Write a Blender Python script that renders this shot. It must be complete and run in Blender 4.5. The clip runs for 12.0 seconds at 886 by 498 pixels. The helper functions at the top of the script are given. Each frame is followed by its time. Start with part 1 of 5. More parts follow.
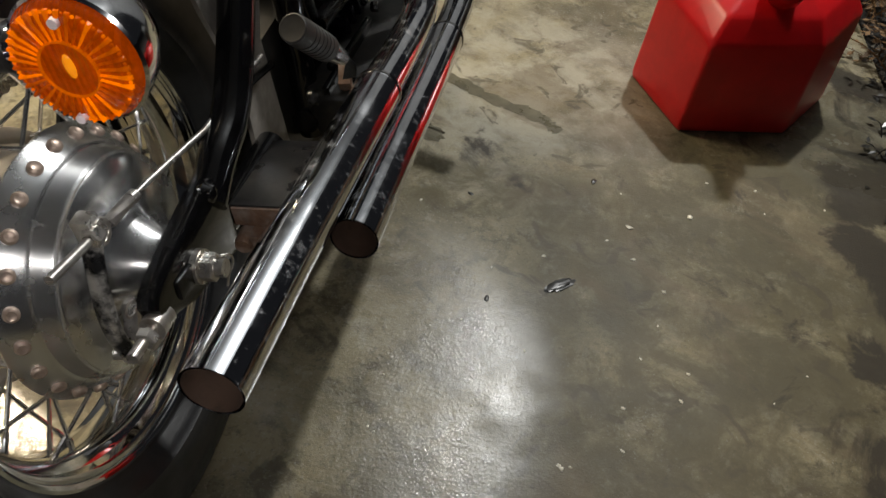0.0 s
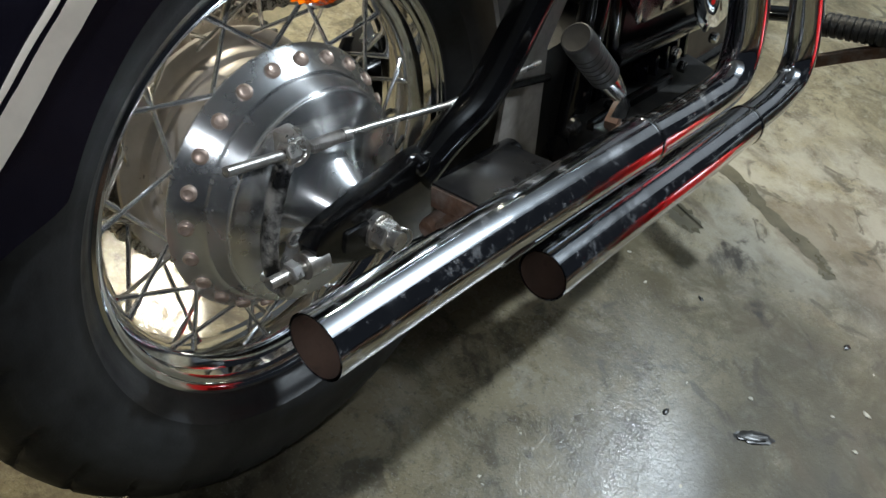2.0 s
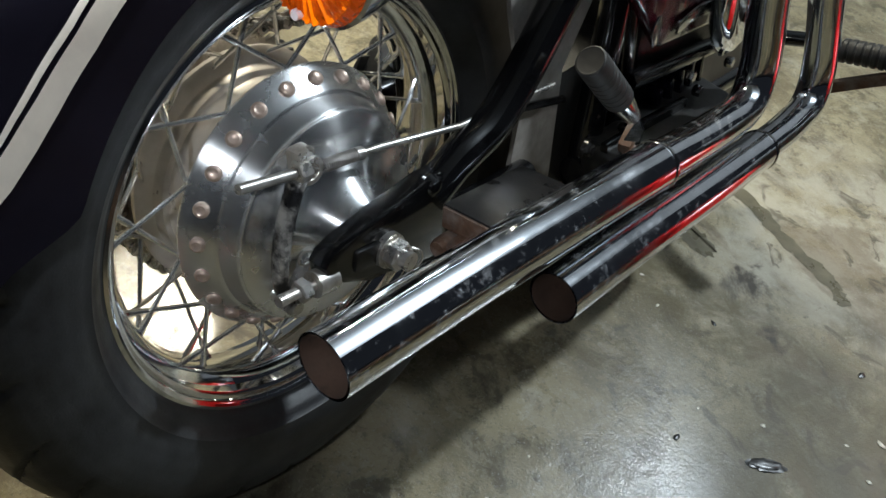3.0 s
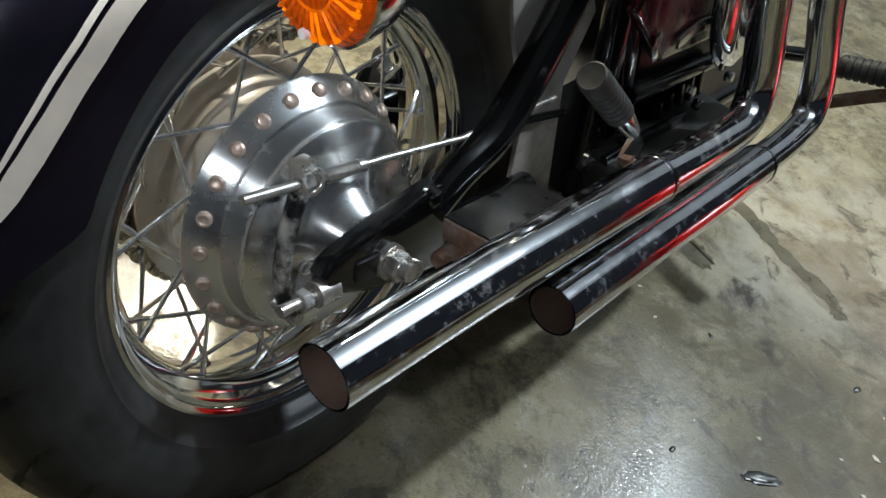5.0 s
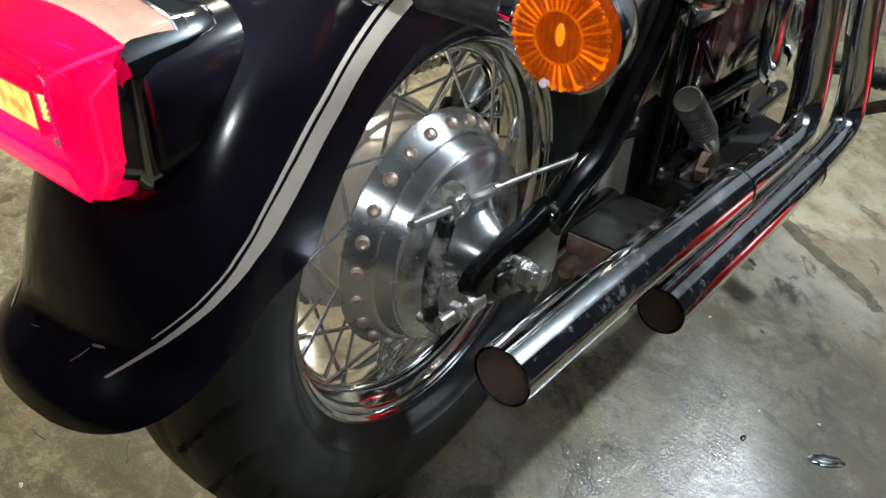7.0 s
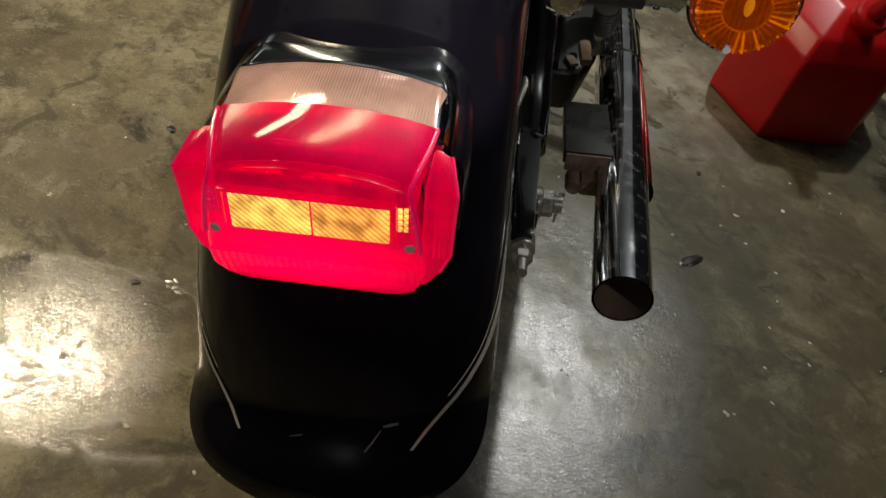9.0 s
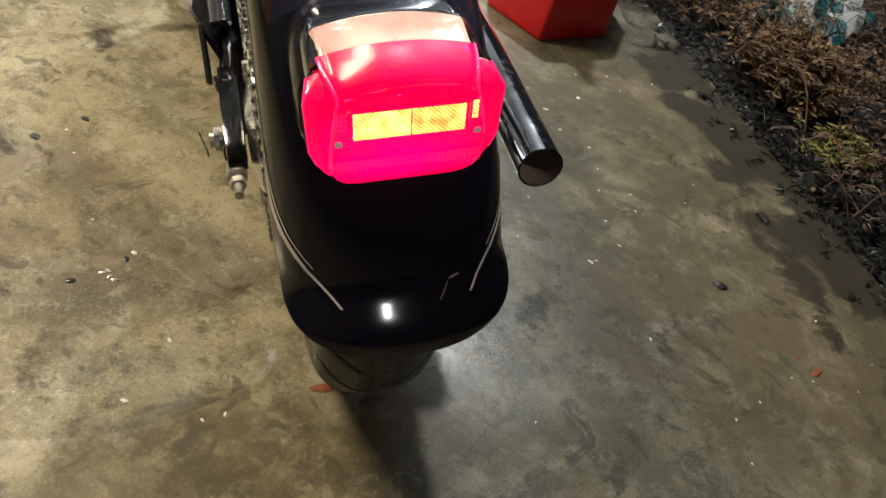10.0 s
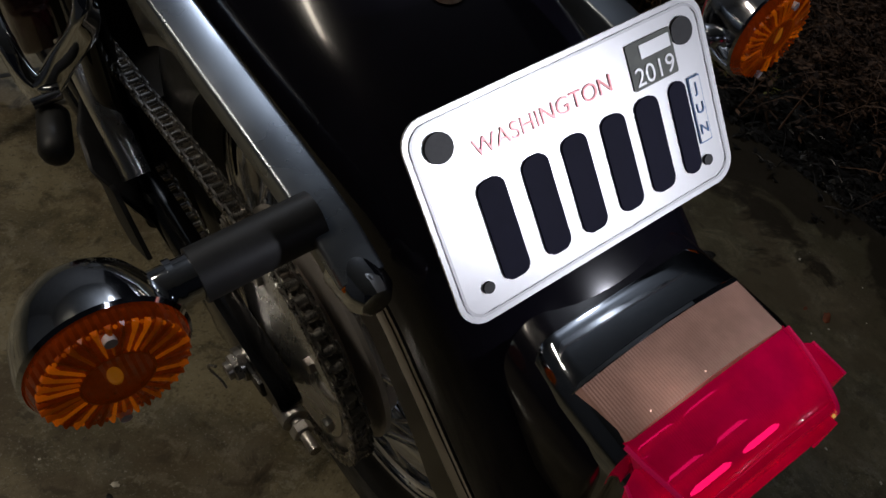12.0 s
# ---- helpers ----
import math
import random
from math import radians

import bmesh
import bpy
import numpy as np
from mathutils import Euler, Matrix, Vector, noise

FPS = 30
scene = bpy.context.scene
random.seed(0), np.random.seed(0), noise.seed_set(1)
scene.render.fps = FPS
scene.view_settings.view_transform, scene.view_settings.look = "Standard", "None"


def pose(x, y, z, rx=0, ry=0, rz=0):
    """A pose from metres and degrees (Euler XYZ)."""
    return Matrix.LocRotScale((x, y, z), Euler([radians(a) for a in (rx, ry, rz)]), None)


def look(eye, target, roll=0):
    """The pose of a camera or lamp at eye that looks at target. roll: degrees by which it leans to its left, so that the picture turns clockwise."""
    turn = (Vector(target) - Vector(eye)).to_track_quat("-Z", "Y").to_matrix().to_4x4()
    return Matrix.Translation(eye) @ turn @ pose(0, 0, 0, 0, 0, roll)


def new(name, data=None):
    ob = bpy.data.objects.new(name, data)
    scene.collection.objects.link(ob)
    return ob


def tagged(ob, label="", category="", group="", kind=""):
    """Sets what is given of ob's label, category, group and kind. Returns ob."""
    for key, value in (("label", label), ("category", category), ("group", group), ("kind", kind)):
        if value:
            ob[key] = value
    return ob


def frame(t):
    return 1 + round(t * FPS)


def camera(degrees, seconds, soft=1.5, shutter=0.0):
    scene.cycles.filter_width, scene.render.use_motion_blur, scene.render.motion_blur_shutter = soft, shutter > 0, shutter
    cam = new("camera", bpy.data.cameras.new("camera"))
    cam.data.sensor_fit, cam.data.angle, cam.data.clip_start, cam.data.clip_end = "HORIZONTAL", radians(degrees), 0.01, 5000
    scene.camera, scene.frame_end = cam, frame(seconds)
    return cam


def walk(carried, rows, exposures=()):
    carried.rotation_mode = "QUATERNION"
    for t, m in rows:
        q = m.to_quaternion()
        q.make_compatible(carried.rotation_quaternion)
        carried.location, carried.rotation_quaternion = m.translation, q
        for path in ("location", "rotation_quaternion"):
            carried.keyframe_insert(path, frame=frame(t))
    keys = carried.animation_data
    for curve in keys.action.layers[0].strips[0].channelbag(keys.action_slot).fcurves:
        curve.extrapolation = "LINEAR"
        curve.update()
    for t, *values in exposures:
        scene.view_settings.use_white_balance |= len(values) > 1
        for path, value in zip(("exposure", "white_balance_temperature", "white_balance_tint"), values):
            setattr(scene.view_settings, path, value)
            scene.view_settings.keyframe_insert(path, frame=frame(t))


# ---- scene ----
# camera and its walk
cam = camera(57.5, 12.0)
PATH = [
    (0, (0.3257, -0.4938, 0.9599), (0.2876, 0.2052, 0.2457), 8.99),
    (0.5, (0.3274, -0.4772, 0.9376), (0.1925, 0.2121, 0.2258), 9.81),
    (1, (0.3393, -0.4405, 0.9100), (0.0840, 0.2182, 0.2022), 14.10),
    (1.5, (0.3504, -0.4300, 0.8945), (0.0393, 0.2066, 0.1888), 15.71),
    (2, (0.3648, -0.4309, 0.8881), (0.0377, 0.1942, 0.1794), 16.32),
    (2.5, (0.3637, -0.4321, 0.8843), (0.0230, 0.1916, 0.1808), 16.19),
    (3, (0.3642, -0.4276, 0.8894), (0.0128, 0.1974, 0.1924), 16.14),
    (5, (0.3616, -0.4301, 0.8973), (0.0080, 0.1994, 0.2054), 16.91),
    (5.5, (0.3627, -0.4399, 0.8993), (-0.0036, 0.1839, 0.2089), 16.56),
    (6, (0.3520, -0.4698, 0.9069), (-0.0455, 0.1347, 0.2166), 15.45),
    (6.5, (0.3385, -0.5094, 0.9150), (-0.0629, 0.0929, 0.2249), 15.32),
    (6.7, (0.3196, -0.5365, 0.9230), (-0.0714, 0.0824, 0.2418), 15.08),
    (8.3, (0.0299, -0.6647, 0.9111), (-0.0057, 0.0870, 0.2526), 18.81),
    (8.5, (-0.0160, -0.6661, 0.9139), (-0.0190, 0.0709, 0.2381), 18.78),
    (9, (-0.0891, -0.6895, 0.9168), (-0.0079, 0.0329, 0.2301), 19.47),
    (9.5, (-0.1946, -0.7832, 0.9245), (0.0471, -0.0889, 0.2466), 18.07),
    (10, (-0.3117, -0.8483, 0.9504), (0.0431, -0.1822, 0.2943), 19.61),
    (10.5, (-0.3936, -0.7583, 0.9743), (0.0467, -0.1332, 0.3297), 18.78),
    (11, (-0.4004, -0.6255, 0.9973), (0.0698, -0.0353, 0.3412), 15.25),
    (11.5, (-0.3998, -0.4910, 1.0061), (0.0941, 0.0655, 0.3380), 13.84),
    (12, (-0.4367, -0.4115, 0.9585), (0.0968, 0.0698, 0.2630), 16.16),
]
walk(cam, [(t, look(eye, target, roll)) for t, eye, target, roll in PATH],
     exposures=[(0, 0.42, 7250, 14), (1.0, 0.53, 6850, 12), (2.0, 0.74, 6200, 9), (5.0, 0.86, 6200, 8), (6.7, 0.88, 6250, 8), (8.3, 0.32, 6500, 12), (9.0, -0.38, 7300, 12), (9.5, 0.17, 7350, 12),
                (10.0, 0.96, 6750, 13), (10.5, 1.12, 6000, 14), (11.0, 0.52, 6000, 16), (11.5, -0.72, 6150, 16), (12.0, -1.82, 6150, 18)])

# world and lamps: a night carport with bare bulbs under its ceiling
world = bpy.data.worlds.new("night")
scene.world = world
world.use_nodes = True
world.node_tree.nodes["Background"].inputs[0].default_value = (0.55, 0.62, 0.75, 1)
world.node_tree.nodes["Background"].inputs[1].default_value = 0.01


def bulb(name, place, watts, colour, radius):
    data = bpy.data.lights.new(name, "POINT")
    data.energy, data.color, data.shadow_soft_size = watts, colour, radius
    lamp = new(name, data)
    lamp.matrix_world = Matrix.Translation(place)
    return lamp


bulb("ceiling_bulb", (1.01, 2.64, 3.2), 205, (0.88, 0.96, 1.0), 0.08)


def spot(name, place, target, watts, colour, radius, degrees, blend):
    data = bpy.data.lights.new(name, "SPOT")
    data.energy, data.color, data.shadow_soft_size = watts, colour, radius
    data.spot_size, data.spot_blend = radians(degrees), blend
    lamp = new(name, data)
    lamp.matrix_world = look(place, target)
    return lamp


# a shaded tube lamp further in, its length across the carport
tube_light = bpy.data.lights.new("shaded_tube_lamp", "AREA")
tube_light.shape, tube_light.size, tube_light.size_y = "RECTANGLE", 1.05, 0.13
tube_light.energy, tube_light.color, tube_light.spread = 17, (1.0, 0.90, 0.68), radians(95)
new("shaded_tube_lamp", tube_light).matrix_world = look((-1.62, 1.27, 2.4), (-0.75, 0.0, 0.0))
# fixed lamps added in place of the one hand light that is carried along: beside the wheel, over the plate and behind
# the fender; the second is set to make the plate glare
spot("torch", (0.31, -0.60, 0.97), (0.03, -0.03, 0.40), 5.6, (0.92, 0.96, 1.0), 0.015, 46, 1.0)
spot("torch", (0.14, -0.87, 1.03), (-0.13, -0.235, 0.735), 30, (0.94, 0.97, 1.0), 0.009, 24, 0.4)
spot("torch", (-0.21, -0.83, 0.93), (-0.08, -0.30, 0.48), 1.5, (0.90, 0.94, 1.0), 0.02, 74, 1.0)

LEAN = 11.76
AXLE = 0.345  # height of the rear axle in the motorcycle's own upright frame


# materials
def material(name, colour, rough=0.5, metal=0.0, vary=0.25, scale=30.0, bump=0.0, bump_scale=120.0, rough_vary=0.0, coat=0.0,
             emit=None, power=0.0, second=None, second_scale=4.0, second_amount=0.5, spec=0.5):
    m = bpy.data.materials.new(name)
    m.use_nodes = True
    nodes, links = m.node_tree.nodes, m.node_tree.links
    bsdf = nodes["Principled BSDF"]
    bsdf.inputs["Metallic"].default_value = metal
    bsdf.inputs["Roughness"].default_value = rough
    bsdf.inputs["Specular IOR Level"].default_value = spec
    bsdf.inputs["Coat Weight"].default_value = coat
    bsdf.inputs["Coat Roughness"].default_value = 0.04
    coords = nodes.new("ShaderNodeTexCoord")

    def cloud(size, detail=5.0):
        n = nodes.new("ShaderNodeTexNoise")
        n.inputs["Scale"].default_value, n.inputs["Detail"].default_value, n.inputs["Roughness"].default_value = size, detail, 0.62
        links.new(coords.outputs["Object"], n.inputs["Vector"])
        return n

    fine = cloud(scale)
    ramp = nodes.new("ShaderNodeValToRGB")
    ramp.color_ramp.elements[0].position, ramp.color_ramp.elements[1].position = 0.3, 0.7
    ramp.color_ramp.elements[0].color = (*(c * (1 - vary) for c in colour), 1)
    ramp.color_ramp.elements[1].color = (*(min(1.0, c * (1 + vary)) for c in colour), 1)
    links.new(fine.outputs["Fac"], ramp.inputs["Fac"])
    out = ramp.outputs["Color"]
    if second:
        wide = cloud(second_scale, 8.0)
        mask = nodes.new("ShaderNodeMapRange")
        mask.inputs["From Min"].default_value, mask.inputs["From Max"].default_value = 0.46, 0.64
        mask.inputs["To Max"].default_value = second_amount
        links.new(wide.outputs["Fac"], mask.inputs["Value"])
        mix = nodes.new("ShaderNodeMix")
        mix.data_type = "RGBA"
        links.new(mask.outputs["Result"], mix.inputs["Factor"])
        links.new(out, mix.inputs["A"])
        mix.inputs["B"].default_value = (*second, 1)
        out = mix.outputs["Result"]
    links.new(out, bsdf.inputs["Base Color"])
    if rough_vary:
        smear = cloud(scale * 0.4)
        span = nodes.new("ShaderNodeMapRange")
        span.inputs["From Min"].default_value, span.inputs["From Max"].default_value = 0.35, 0.7
        span.inputs["To Min"].default_value, span.inputs["To Max"].default_value = max(0.0, rough - rough_vary), rough + rough_vary
        links.new(smear.outputs["Fac"], span.inputs["Value"])
        links.new(span.outputs["Result"], bsdf.inputs["Roughness"])
    if bump:
        b = nodes.new("ShaderNodeBump")
        b.inputs["Strength"].default_value, b.inputs["Distance"].default_value = bump, 0.002
        links.new(cloud(bump_scale).outputs["Fac"], b.inputs["Height"])
        links.new(b.outputs["Normal"], bsdf.inputs["Normal"])
    if emit:
        bsdf.inputs["Emission Color"].default_value = (*emit, 1)
        bsdf.inputs["Emission Strength"].default_value = power
    return m


CHROME = material("chrome", (0.86, 0.88, 0.91), 0.09, 1.0, 0.05, 45, rough_vary=0.07, bump=0.02, bump_scale=60)
DARK_CHROME = material("darkened_chrome", (0.40, 0.42, 0.45), 0.09, 1.0, 0.05, 45, rough_vary=0.05)
PIPE_CHROME = material("water_marked_chrome", (0.86, 0.88, 0.92), 0.1, 1.0, 0.06, 45, rough_vary=0.08, bump=0.03, bump_scale=40)
marks = PIPE_CHROME.node_tree.nodes.new("ShaderNodeTexNoise")
marks.inputs["Scale"].default_value, marks.inputs["Detail"].default_value, marks.inputs["Roughness"].default_value = 65.0, 9.0, 0.72
film_span = PIPE_CHROME.node_tree.nodes.new("ShaderNodeMapRange")
film_span.inputs["From Min"].default_value, film_span.inputs["From Max"].default_value = 0.55, 0.62
film_span.inputs["To Min"].default_value, film_span.inputs["To Max"].default_value = 1.0, 0.84
PIPE_CHROME.node_tree.links.new(PIPE_CHROME.node_tree.nodes["Texture Coordinate"].outputs["Object"], marks.inputs["Vector"])
PIPE_CHROME.node_tree.links.new(marks.outputs["Fac"], film_span.inputs["Value"])
PIPE_CHROME.node_tree.links.new(film_span.outputs["Result"], PIPE_CHROME.node_tree.nodes["Principled BSDF"].inputs["Metallic"])
CHROME_WORN = material("worn_chrome", (0.6, 0.6, 0.6), 0.16, 1.0, 0.2, 60, rough_vary=0.1, second=(0.18, 0.13, 0.09), second_scale=35, second_amount=0.35)
ALLOY = material("brushed_aluminium", (0.94, 0.95, 0.96), 0.27, 0.96, 0.08, 25, rough_vary=0.06)
# turned metal: fine rings round the wheel's axis stretch the highlights across them
turned = ALLOY.node_tree.nodes.new("ShaderNodeTangent")
turned.direction_type, turned.axis = "RADIAL", "X"
shader = ALLOY.node_tree.nodes["Principled BSDF"]
ALLOY.node_tree.links.new(turned.outputs["Tangent"], shader.inputs["Tangent"])
shader.inputs["Anisotropic"].default_value, shader.inputs["Anisotropic Rotation"].default_value = 0.85, 0.25
ALLOY_DULL = material("dull_aluminium", (0.62, 0.58, 0.54), 0.36, 0.45, 0.12, 18, rough_vary=0.1, second=(0.45, 0.38, 0.31), second_scale=30, second_amount=0.25)
STRUT_ALLOY = material("satin_polished_alloy", (0.36, 0.40, 0.45), 0.30, 0.9, 0.06, 20, rough_vary=0.12)
SPOKE_STEEL = material("bright_spoke_steel", (0.90, 0.89, 0.87), 0.17, 0.88, 0.12, 1.5, rough_vary=0.08)
CHIPPED = material("chipped_black_paint", (0.008, 0.008, 0.008), 0.25, 0.3, 0.3, 60, second=(0.22, 0.20, 0.18), second_scale=60, second_amount=0.07)
LEVER_PAINT = material("chipped_lever_paint", (0.02, 0.02, 0.021), 0.3, 0.45, 0.4, 90, rough_vary=0.1, second=(0.58, 0.56, 0.53), second_scale=42, second_amount=0.85)
DULL_STEEL = material("dull_zinc_steel", (0.40, 0.38, 0.36), 0.42, 0.8, 0.2, 90, rough_vary=0.1)
STEEL = material("zinc_steel", (0.56, 0.54, 0.51), 0.33, 0.85, 0.2, 90, rough_vary=0.12, second=(0.22, 0.14, 0.08), second_scale=60, second_amount=0.4)
SOOT = material("sooty_pipe_lining", (0.10, 0.058, 0.040), 0.8, 0.0, 0.4, 60, bump=0.3, second=(0.03, 0.022, 0.018), second_scale=30)
RUST = material("rusty_steel", (0.15, 0.085, 0.055), 0.6, 0.4, 0.35, 90, bump=0.3, second=(0.30, 0.27, 0.25), second_scale=40)
COPPER = material("browned_rivet", (0.52, 0.40, 0.33), 0.42, 0.6, 0.25, 120, rough_vary=0.1)
BLACK_PAINT = material("black_paint", (0.0070, 0.0062, 0.0105), 0.17, 0.0, 0.3, 12, coat=0.22, rough_vary=0.05, spec=0.35)
BLACK_FRAME = material("black_frame_paint", (0.004, 0.004, 0.0045), 0.16, 0.0, 0.3, 30, coat=0.3, rough_vary=0.08)
SATIN_BLACK = material("satin_black_paint", (0.006, 0.006, 0.007), 0.34, 0.0, 0.3, 60, rough_vary=0.1, second=(0.10, 0.09, 0.08), second_scale=70, second_amount=0.12)
BLACK_PLASTIC = material("black_plastic", (0.02, 0.02, 0.02), 0.5, 0.0, 0.3, 60, bump=0.1)
DUSTY_BLACK = material("dusty_grey_panel", (0.30, 0.275, 0.25), 0.65, 0.0, 0.3, 25, second=(0.16, 0.14, 0.12), second_scale=22, second_amount=0.5)
RUBBER = material("tyre_rubber", (0.019, 0.020, 0.022), 0.42, 0.0, 0.35, 40, bump=0.15, bump_scale=400, rough_vary=0.12, second=(0.070, 0.073, 0.076), second_scale=7, second_amount=0.45)
CREAM = material("cream_stripe", (0.80, 0.74, 0.63), 0.35, 0.0, 0.08, 40, coat=0.4)
MAROON = material("maroon_paint", (0.055, 0.004, 0.010), 0.2, 0.0, 0.2, 15, coat=0.8)
RED_PLASTIC = material("red_can_plastic", (0.80, 0.012, 0.016), 0.32, 0.0, 0.1, 15, bump=0.08, bump_scale=150, second=(0.6, 0.010, 0.013), second_scale=6)
shader = RED_PLASTIC.node_tree.nodes["Principled BSDF"]
shader.inputs["Subsurface Weight"].default_value, shader.inputs["Subsurface Scale"].default_value = 0.2, 0.03
CHAIN_STEEL = material("oily_chain_steel", (0.62, 0.59, 0.55), 0.27, 0.95, 0.4, 150, rough_vary=0.15)
PLATE_WHITE = material("licence_plate_white", (0.92, 0.92, 0.92), 0.36, 0.6, 0.02, 40)
INK = material("dark_blue_ink", (0.012, 0.012, 0.035), 0.6, 0.0, 0.1, 60, spec=0.15)
INK_RED = material("glare_paled_red_ink", (0.90, 0.36, 0.36), 0.4, 0.4, 0.2, 90)
INK_GREY = material("grey_sticker", (0.16, 0.17, 0.14), 0.45, 0.0, 0.2, 90)
INK_BLUE = material("blue_ink", (0.12, 0.25, 0.5), 0.45, 0.0, 0.2, 90)
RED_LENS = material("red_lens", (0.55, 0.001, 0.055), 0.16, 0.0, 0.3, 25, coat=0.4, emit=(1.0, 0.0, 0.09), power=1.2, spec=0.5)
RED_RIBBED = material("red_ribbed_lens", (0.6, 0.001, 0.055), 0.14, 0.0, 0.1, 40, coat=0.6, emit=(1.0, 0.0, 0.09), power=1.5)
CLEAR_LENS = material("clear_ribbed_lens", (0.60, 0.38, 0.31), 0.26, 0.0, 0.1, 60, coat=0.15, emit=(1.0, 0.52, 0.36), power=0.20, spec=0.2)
STREAK_GLOW = material("glow_streak", (1.0, 0.8, 0.6), 0.2, 0.0, 0.05, 60, emit=(1.0, 0.78, 0.66), power=10.0)
SILVERED = material("silvered_reflector", (0.82, 0.80, 0.78), 0.32, 0.6, 0.1, 50, bump=0.4, bump_scale=260)


def see_through(mat, tint, share):
    """Lets part of the light pass the lens, tinted."""
    nodes, links = mat.node_tree.nodes, mat.node_tree.links
    clear, mix = nodes.new("ShaderNodeBsdfTransparent"), nodes.new("ShaderNodeMixShader")
    clear.inputs["Color"].default_value = (*tint, 1)
    mix.inputs["Fac"].default_value = share
    links.new(nodes["Principled BSDF"].outputs["BSDF"], mix.inputs[1])
    links.new(clear.outputs["BSDF"], mix.inputs[2])
    links.new(mix.outputs["Shader"], nodes["Material Output"].inputs["Surface"])


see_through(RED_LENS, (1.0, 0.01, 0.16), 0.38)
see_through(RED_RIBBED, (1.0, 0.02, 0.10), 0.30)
see_through(CLEAR_LENS, (1.0, 0.80, 0.70), 0.4)


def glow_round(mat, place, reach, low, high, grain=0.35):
    """Paints a glow into a lens's emission: strongest round a chosen point, and wavering a little."""
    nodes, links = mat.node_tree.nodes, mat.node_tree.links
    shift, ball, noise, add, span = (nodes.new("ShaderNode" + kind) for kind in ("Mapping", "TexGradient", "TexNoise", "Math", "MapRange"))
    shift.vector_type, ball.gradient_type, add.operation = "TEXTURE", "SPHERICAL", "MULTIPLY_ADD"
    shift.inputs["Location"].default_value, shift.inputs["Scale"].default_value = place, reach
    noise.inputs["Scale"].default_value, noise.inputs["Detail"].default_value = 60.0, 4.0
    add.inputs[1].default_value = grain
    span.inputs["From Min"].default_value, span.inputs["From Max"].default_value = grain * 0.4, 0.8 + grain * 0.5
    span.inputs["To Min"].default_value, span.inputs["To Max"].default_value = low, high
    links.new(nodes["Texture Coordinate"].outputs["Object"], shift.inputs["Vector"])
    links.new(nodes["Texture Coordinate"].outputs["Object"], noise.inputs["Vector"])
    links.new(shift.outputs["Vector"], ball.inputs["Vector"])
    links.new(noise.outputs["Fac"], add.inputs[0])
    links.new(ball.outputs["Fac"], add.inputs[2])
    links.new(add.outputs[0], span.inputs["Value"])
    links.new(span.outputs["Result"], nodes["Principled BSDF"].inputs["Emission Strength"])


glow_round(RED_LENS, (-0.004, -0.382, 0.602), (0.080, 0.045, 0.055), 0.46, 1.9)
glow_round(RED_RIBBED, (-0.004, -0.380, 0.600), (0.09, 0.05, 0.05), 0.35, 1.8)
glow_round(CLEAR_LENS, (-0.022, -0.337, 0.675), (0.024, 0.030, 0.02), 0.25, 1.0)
RED_EDGE = material("red_lens_highlight", (0.62, 0.02, 0.09), 0.05, 0.0, 0.1, 60, coat=1.0, emit=(1.0, 0.0, 0.12), power=0.45, spec=1.0)
SCREW_GREY = material("dull_grey_screw", (0.80, 0.72, 0.74), 0.4, 0.0, 0.1, 200)
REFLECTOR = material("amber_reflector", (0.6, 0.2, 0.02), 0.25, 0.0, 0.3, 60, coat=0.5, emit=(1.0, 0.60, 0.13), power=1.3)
REFLECTOR_DIM = material("faint_glow_amber_reflector", (0.6, 0.14, 0.02), 0.25, 0.0, 0.3, 60, coat=0.5, emit=(1.0, 0.42, 0.09), power=0.9)
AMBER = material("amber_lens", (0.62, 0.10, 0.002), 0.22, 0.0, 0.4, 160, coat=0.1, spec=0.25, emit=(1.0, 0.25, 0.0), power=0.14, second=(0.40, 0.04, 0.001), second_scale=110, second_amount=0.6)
AMBER_DEEP = material("amber_heart_glow", (0.9, 0.25, 0.01), 0.15, 0.0, 0.3, 90, coat=0.8, emit=(1.0, 0.33, 0.01), power=0.35)
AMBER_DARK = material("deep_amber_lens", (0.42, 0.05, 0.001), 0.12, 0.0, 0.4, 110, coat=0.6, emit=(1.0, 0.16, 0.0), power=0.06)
for lens_mat in (AMBER, AMBER_DARK):  # moulded clear plastic
    lens_mat.node_tree.nodes["Principled BSDF"].inputs["Transmission Weight"].default_value = 0.2
    lens_mat.node_tree.nodes["Principled BSDF"].inputs["IOR"].default_value = 1.4
pick, gleam = AMBER.node_tree.nodes.new("ShaderNodeObjectInfo"), AMBER.node_tree.nodes.new("ShaderNodeMapRange")  # each flute gets its own gleam, painted by random emission
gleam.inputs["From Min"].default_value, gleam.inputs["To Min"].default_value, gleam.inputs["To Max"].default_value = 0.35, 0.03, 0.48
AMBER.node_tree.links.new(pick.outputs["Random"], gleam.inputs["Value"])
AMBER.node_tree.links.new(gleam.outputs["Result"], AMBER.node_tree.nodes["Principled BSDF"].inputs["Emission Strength"])


